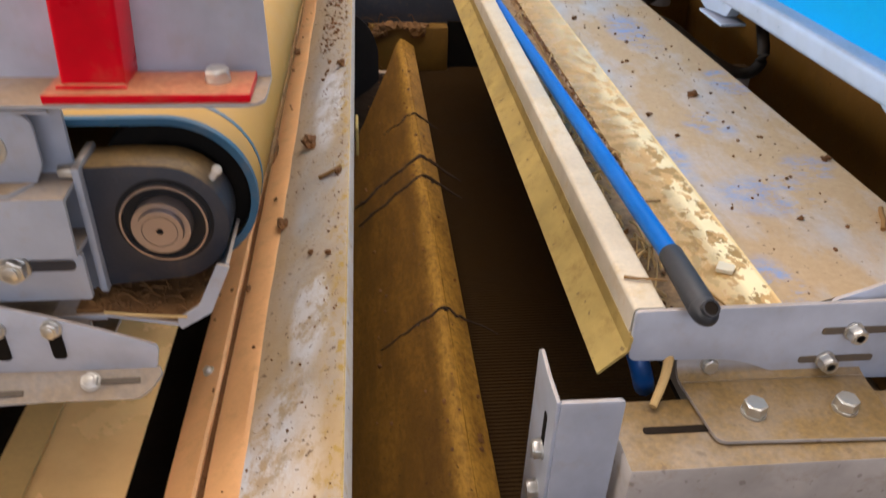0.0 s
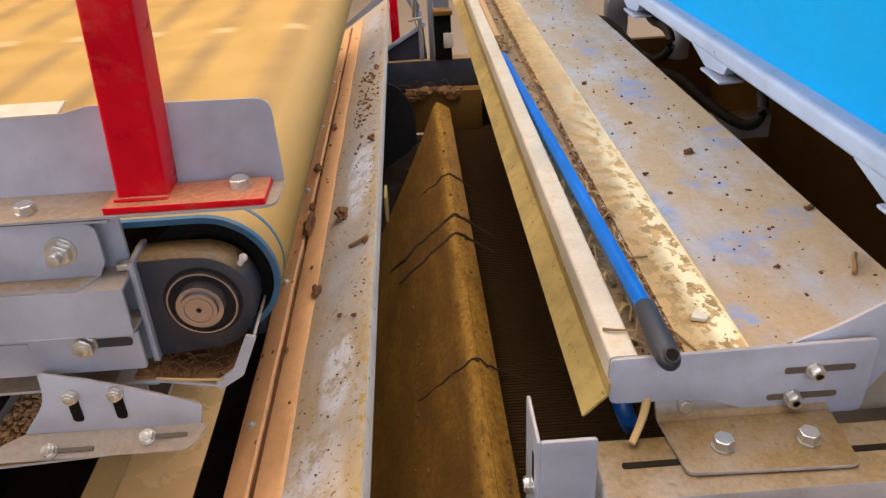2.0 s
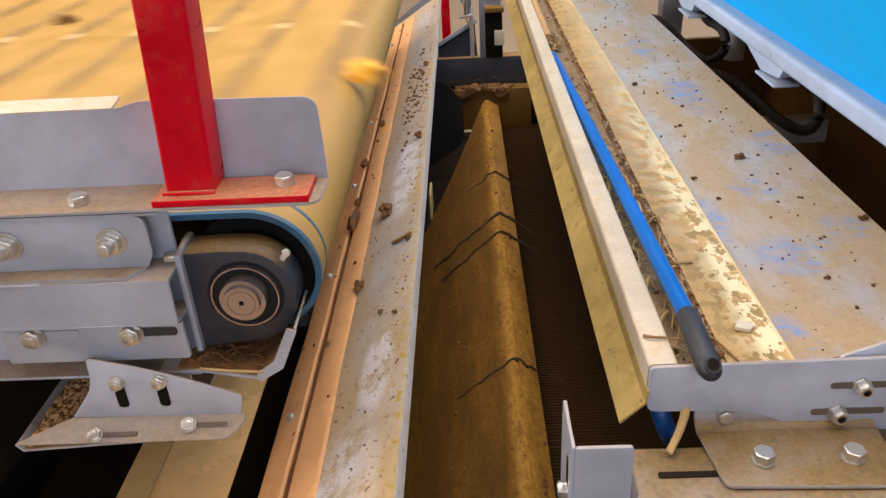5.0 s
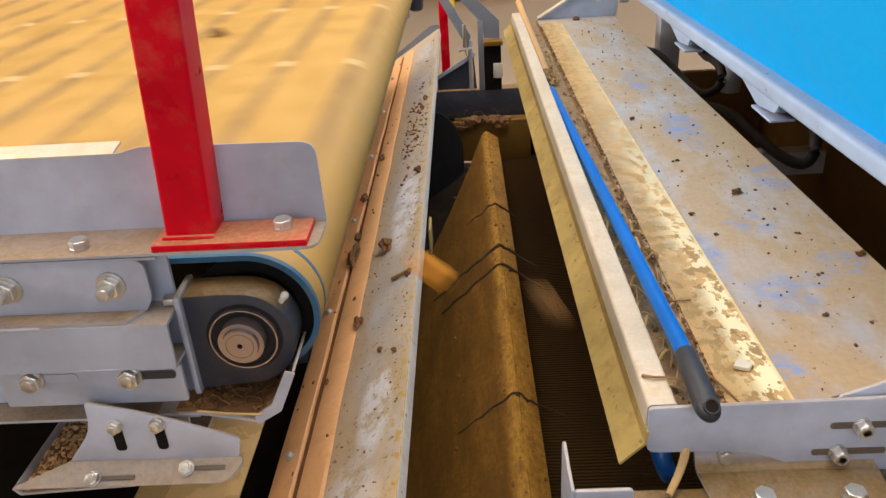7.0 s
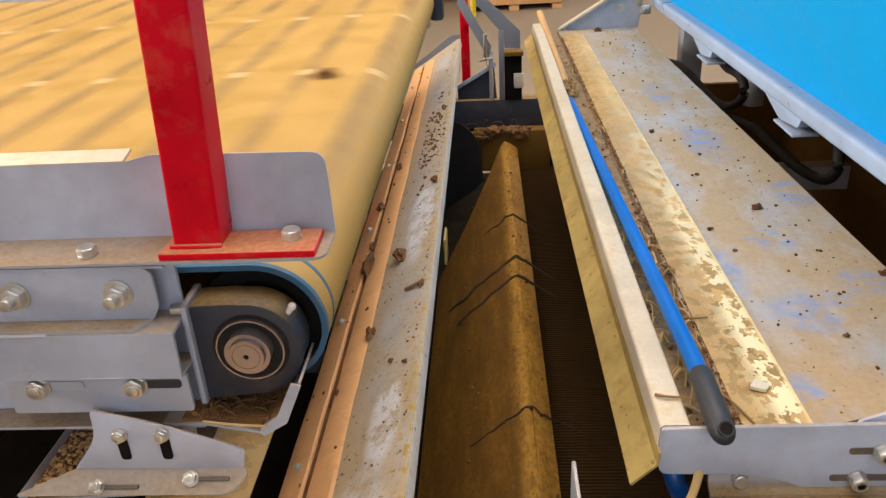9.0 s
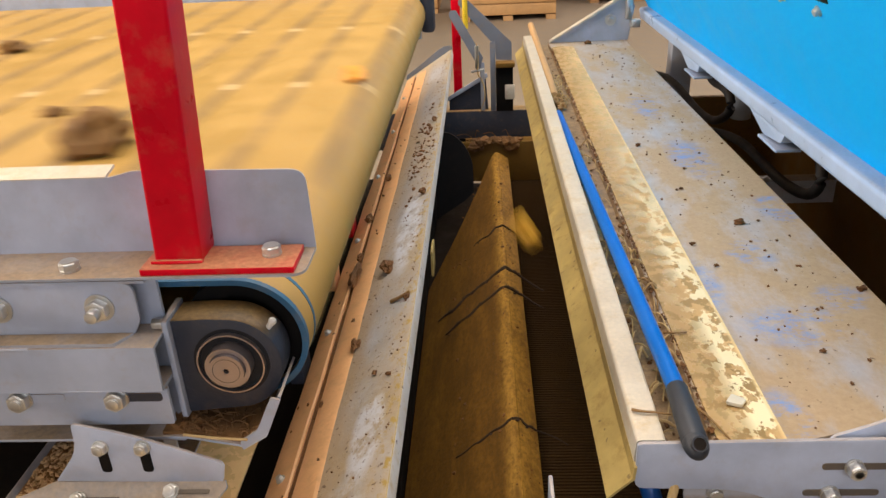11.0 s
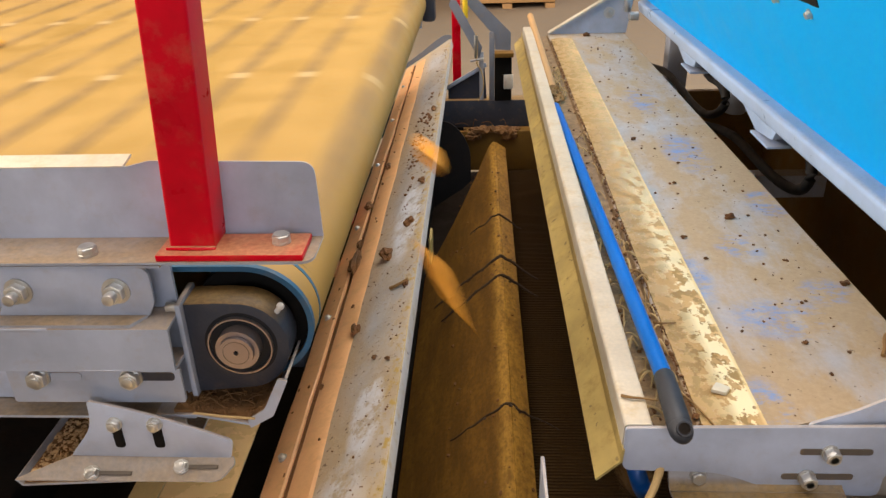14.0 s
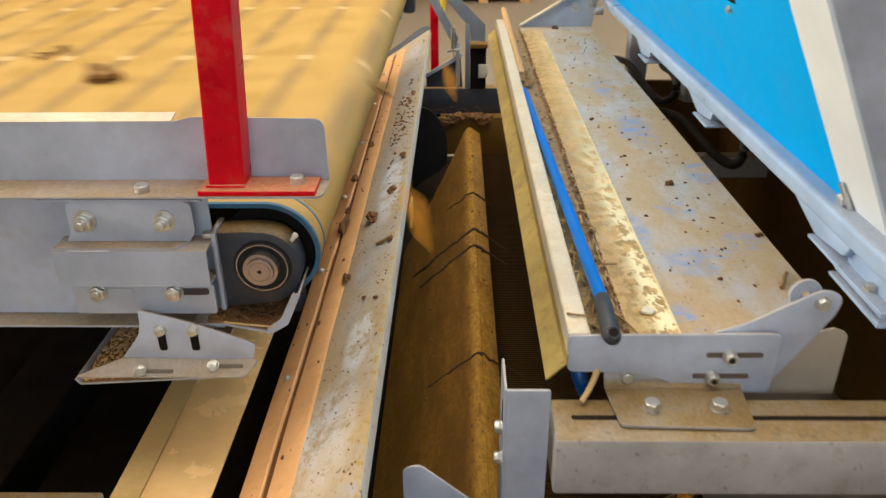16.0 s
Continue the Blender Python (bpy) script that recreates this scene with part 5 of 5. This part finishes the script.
def on_loop(s):
    """The pose on the belt's loop, s metres past the drum's crown."""
    s = s % LOOP
    run = RX - BELT_L
    half = math.pi * RR
    r = RR + 0.0006
    if s < half:
        a = s / RR
        x, z, turn = RX + r * math.sin(a), RZ + r * math.cos(a), math.degrees(a)
    elif s < half + run:
        x, z, turn = RX - (s - half), RZ - r, 180.0
    elif s < 2 * half + run:
        a = math.pi + (s - half - run) / RR
        x, z, turn = BELT_L + r * math.sin(a), RZ + r * math.cos(a), math.degrees(a)
    else:
        x, z, turn = BELT_L + (s - 2 * half - run), RZ + r, 0.0
    return pose(x + 1.5, -1.2, z, 0, turn, 0)


TUBER_PALE = surface("yellow_tuber", (0.90, 0.44, 0.02), 0.6, grime=0.45, dust_colour=(0.22, 0.11, 0.03), spread=0.3)
settler = clod("soil_clod", (0, 0, 0), (0.013, 0.016, 0.011), 41, CLOD, "brown soil clod that rolls off the belt onto the chute")
LOADS = []
KINDS = {"orange": (TUBER, (0.022, 0.034, 0.017), "orange-brown soil-crusted root chunk", "root"), "yellow": (TUBER_PALE, (0.020, 0.035, 0.018), "yellow soil-crusted root chunk", "root"),
         "clod": (CLOD_LOAD, (0.034, 0.036, 0.022), "brown soil clod", "clod"), "big": (CLOD_LOAD, (0.055, 0.050, 0.042), "large dark soil clod", "clod"),
         "small": (CLOD_LOAD, (0.018, 0.024, 0.012), "small brown soil clod", "clod"), "straw": (ROOT, (0.09, 0.012, 0.008), "tangled straw and root stalk", "straw"),
         "bit": (TUBER, (0.014, 0.018, 0.011), "small orange soil-crusted root piece", "root"),
         "stick": (TUBER, (0.048, 0.008, 0.007), "short orange root stick", "root")}
PASSES = [(2.69, 0.50, "yellow"), (2.93, 0.47, "orange"), (3.22, 0.50, "orange"), (3.34, 0.52, "clod"), (3.60, 0.50, "orange"), (3.80, 0.70, "clod"), (4.4, 0.9, "small"), (5.0, 0.6, "yellow"), (5.5, 1.1, "small"),
          (5.96, 0.78, "yellow"), (6.45, 0.95, "small"), (6.80, 0.44, "small"), (6.92, 0.16, "bit"), (7.3, 1.3, "small"), (7.93, 0.39, "bit"), (8.5, 0.6, "orange"), (9.1, 0.9, "small"), (9.7, 0.7, "yellow"), (10.15, 0.6, "straw"),
          (10.39, 0.48, "yellow"), (10.42, 0.79, "yellow"), (10.57, 0.58, "clod"), (10.81, 0.78, "yellow"), (11.05, 0.98, "orange"), (11.30, 0.55, "big"), (11.43, 0.77, "small"), (11.74, 1.45, "clod"),
          (12.06, 1.62, "small"), (12.07, 0.68, "straw"), (12.14, 0.50, "straw"), (12.17, 1.60, "clod"), (12.40, 0.50, "orange"), (12.44, 0.40, "straw"), (12.57, 0.86, "clod"), (12.81, 1.72, "small"), (12.94, 1.05, "small"),
          (12.96, 0.62, "big"), (13.12, 0.56, "straw"), (13.41, 0.18, "stick"), (13.48, 0.68, "straw"), (13.50, 0.72, "small"), (13.52, 0.95, "clod"), (13.63, 0.64, "clod"), (13.66, 0.57, "straw"), (13.90, 0.21, "stick"), (13.93, 0.62, "orange"), (14.71, 1.10, "small"),
          (14.74, 1.3, "yellow"), (15.10, 1.00, "small"), (15.14, 0.55, "orange"), (15.23, 0.59, "clod"), (15.38, 1.27, "yellow"), (15.88, 1.27, "stick"), (15.91, 0.22, "stick"), (15.98, 0.75, "small"), (16.40, 0.75, "clod"), (16.55, 1.0, "straw")]
for i, (t, y, kind) in enumerate(PASSES):
    mat, size, label, category = KINDS[kind]
    text = label + " riding on the belt and dropping off"
    if kind == "straw":
        ob = thing("straw_tangle", (0, 0, 0), text, category, "pieces carried by the belt")
        r2 = random.Random(i)
        for _ in range(7):
            p = [Vector((r2.uniform(-0.07, 0.07), r2.uniform(-0.025, 0.025), r2.uniform(-0.006, 0.012))) for _ in range(4)]
            p.sort(key=lambda q: q.x)
            part("stalk", hose(p, r2.uniform(0.0014, 0.0038), 6), mat, ob)
    else:
        ob = solo({"root": "root_chunk", "clod": "soil_clod"}[category], lump((0, 0, 0), size, i + 0.37, 0.6, 3), mat, text, category, "pieces carried by the belt", at=(0, 0, 0))
    LOADS.append((ob, t, y, size[2], i))


def ride(edge, y, half, n):
    """Rows of a piece that rides to the drum at the time 'edge', flies off and lands on the lower belt."""
    top = RZ + RR + 0.6 * half
    edge -= 0.055
    wait = Vector((-2.55 - 0.06 * (n % 8), y, top))
    start = edge - (RX - wait.x) / SPEED
    spin = 90 + 37 * (n % 7)
    rows = []
    near = range(max(0, int(30 * edge) - 1), min(480, int(30 * edge) + 20))
    for i in sorted(set(range(0, 481, 3)) | set(near) | {min(480, max(0, round(30 * start)))}):
        t = i / 30
        d = t - edge
        if t <= start:
            rows.append((t, pose(*wait, 0, 0, 40 * n)))
        elif d <= 0:
            rows.append((t, pose(RX + SPEED * d, y, top, 0, 0, 40 * n)))
        else:
            slide = min(0.17, max(0.0, d - 0.43))
            d = min(d, 0.43)
            rows.append((t, pose(RX + SPEED * d + slide, y, max(0.105 + 0.6 * half, top - 4.9 * d * d), 0, spin * d * 2.2, 40 * n)))
    return rows


def settle(edge, y):
    """Rows of the clod that rides to the drum, drops on the chute and stays there."""
    top, rest = RZ + RR + 0.008, Vector((0.120, 0.905, on_chute(0.120, 0.009)))
    rows = []
    for i in range(481):
        t = i / 30
        d = t - edge
        if d <= 0:
            rows.append((t, pose(max(-2.45, RX + SPEED * d), y, top)))
        else:
            f = min(1.0, d / 0.27)
            rows.append((t, pose(rest.x * f, y + (rest.y - y) * f, top + (rest.z - top) * f * f, 0, 200 * f, 0)))
    return rows


def motions():
    walk(settler, settle(11.62, 0.86))
    walk(shaft, [(i / 30, pose(0, 0, 0.951, 0, math.degrees(SPEED * i / 30 / RR) % 360.0, 0)) for i in range(481)])
    for i, b in enumerate(bands):
        walk(b, [(n / 30, on_loop(i * LOOP / BAND_COUNT + SPEED * n / 30)) for n in range(481)])
    for ob, edge, y, half, n in LOADS:
        walk(ob, ride(edge, y, half, n))


motions()
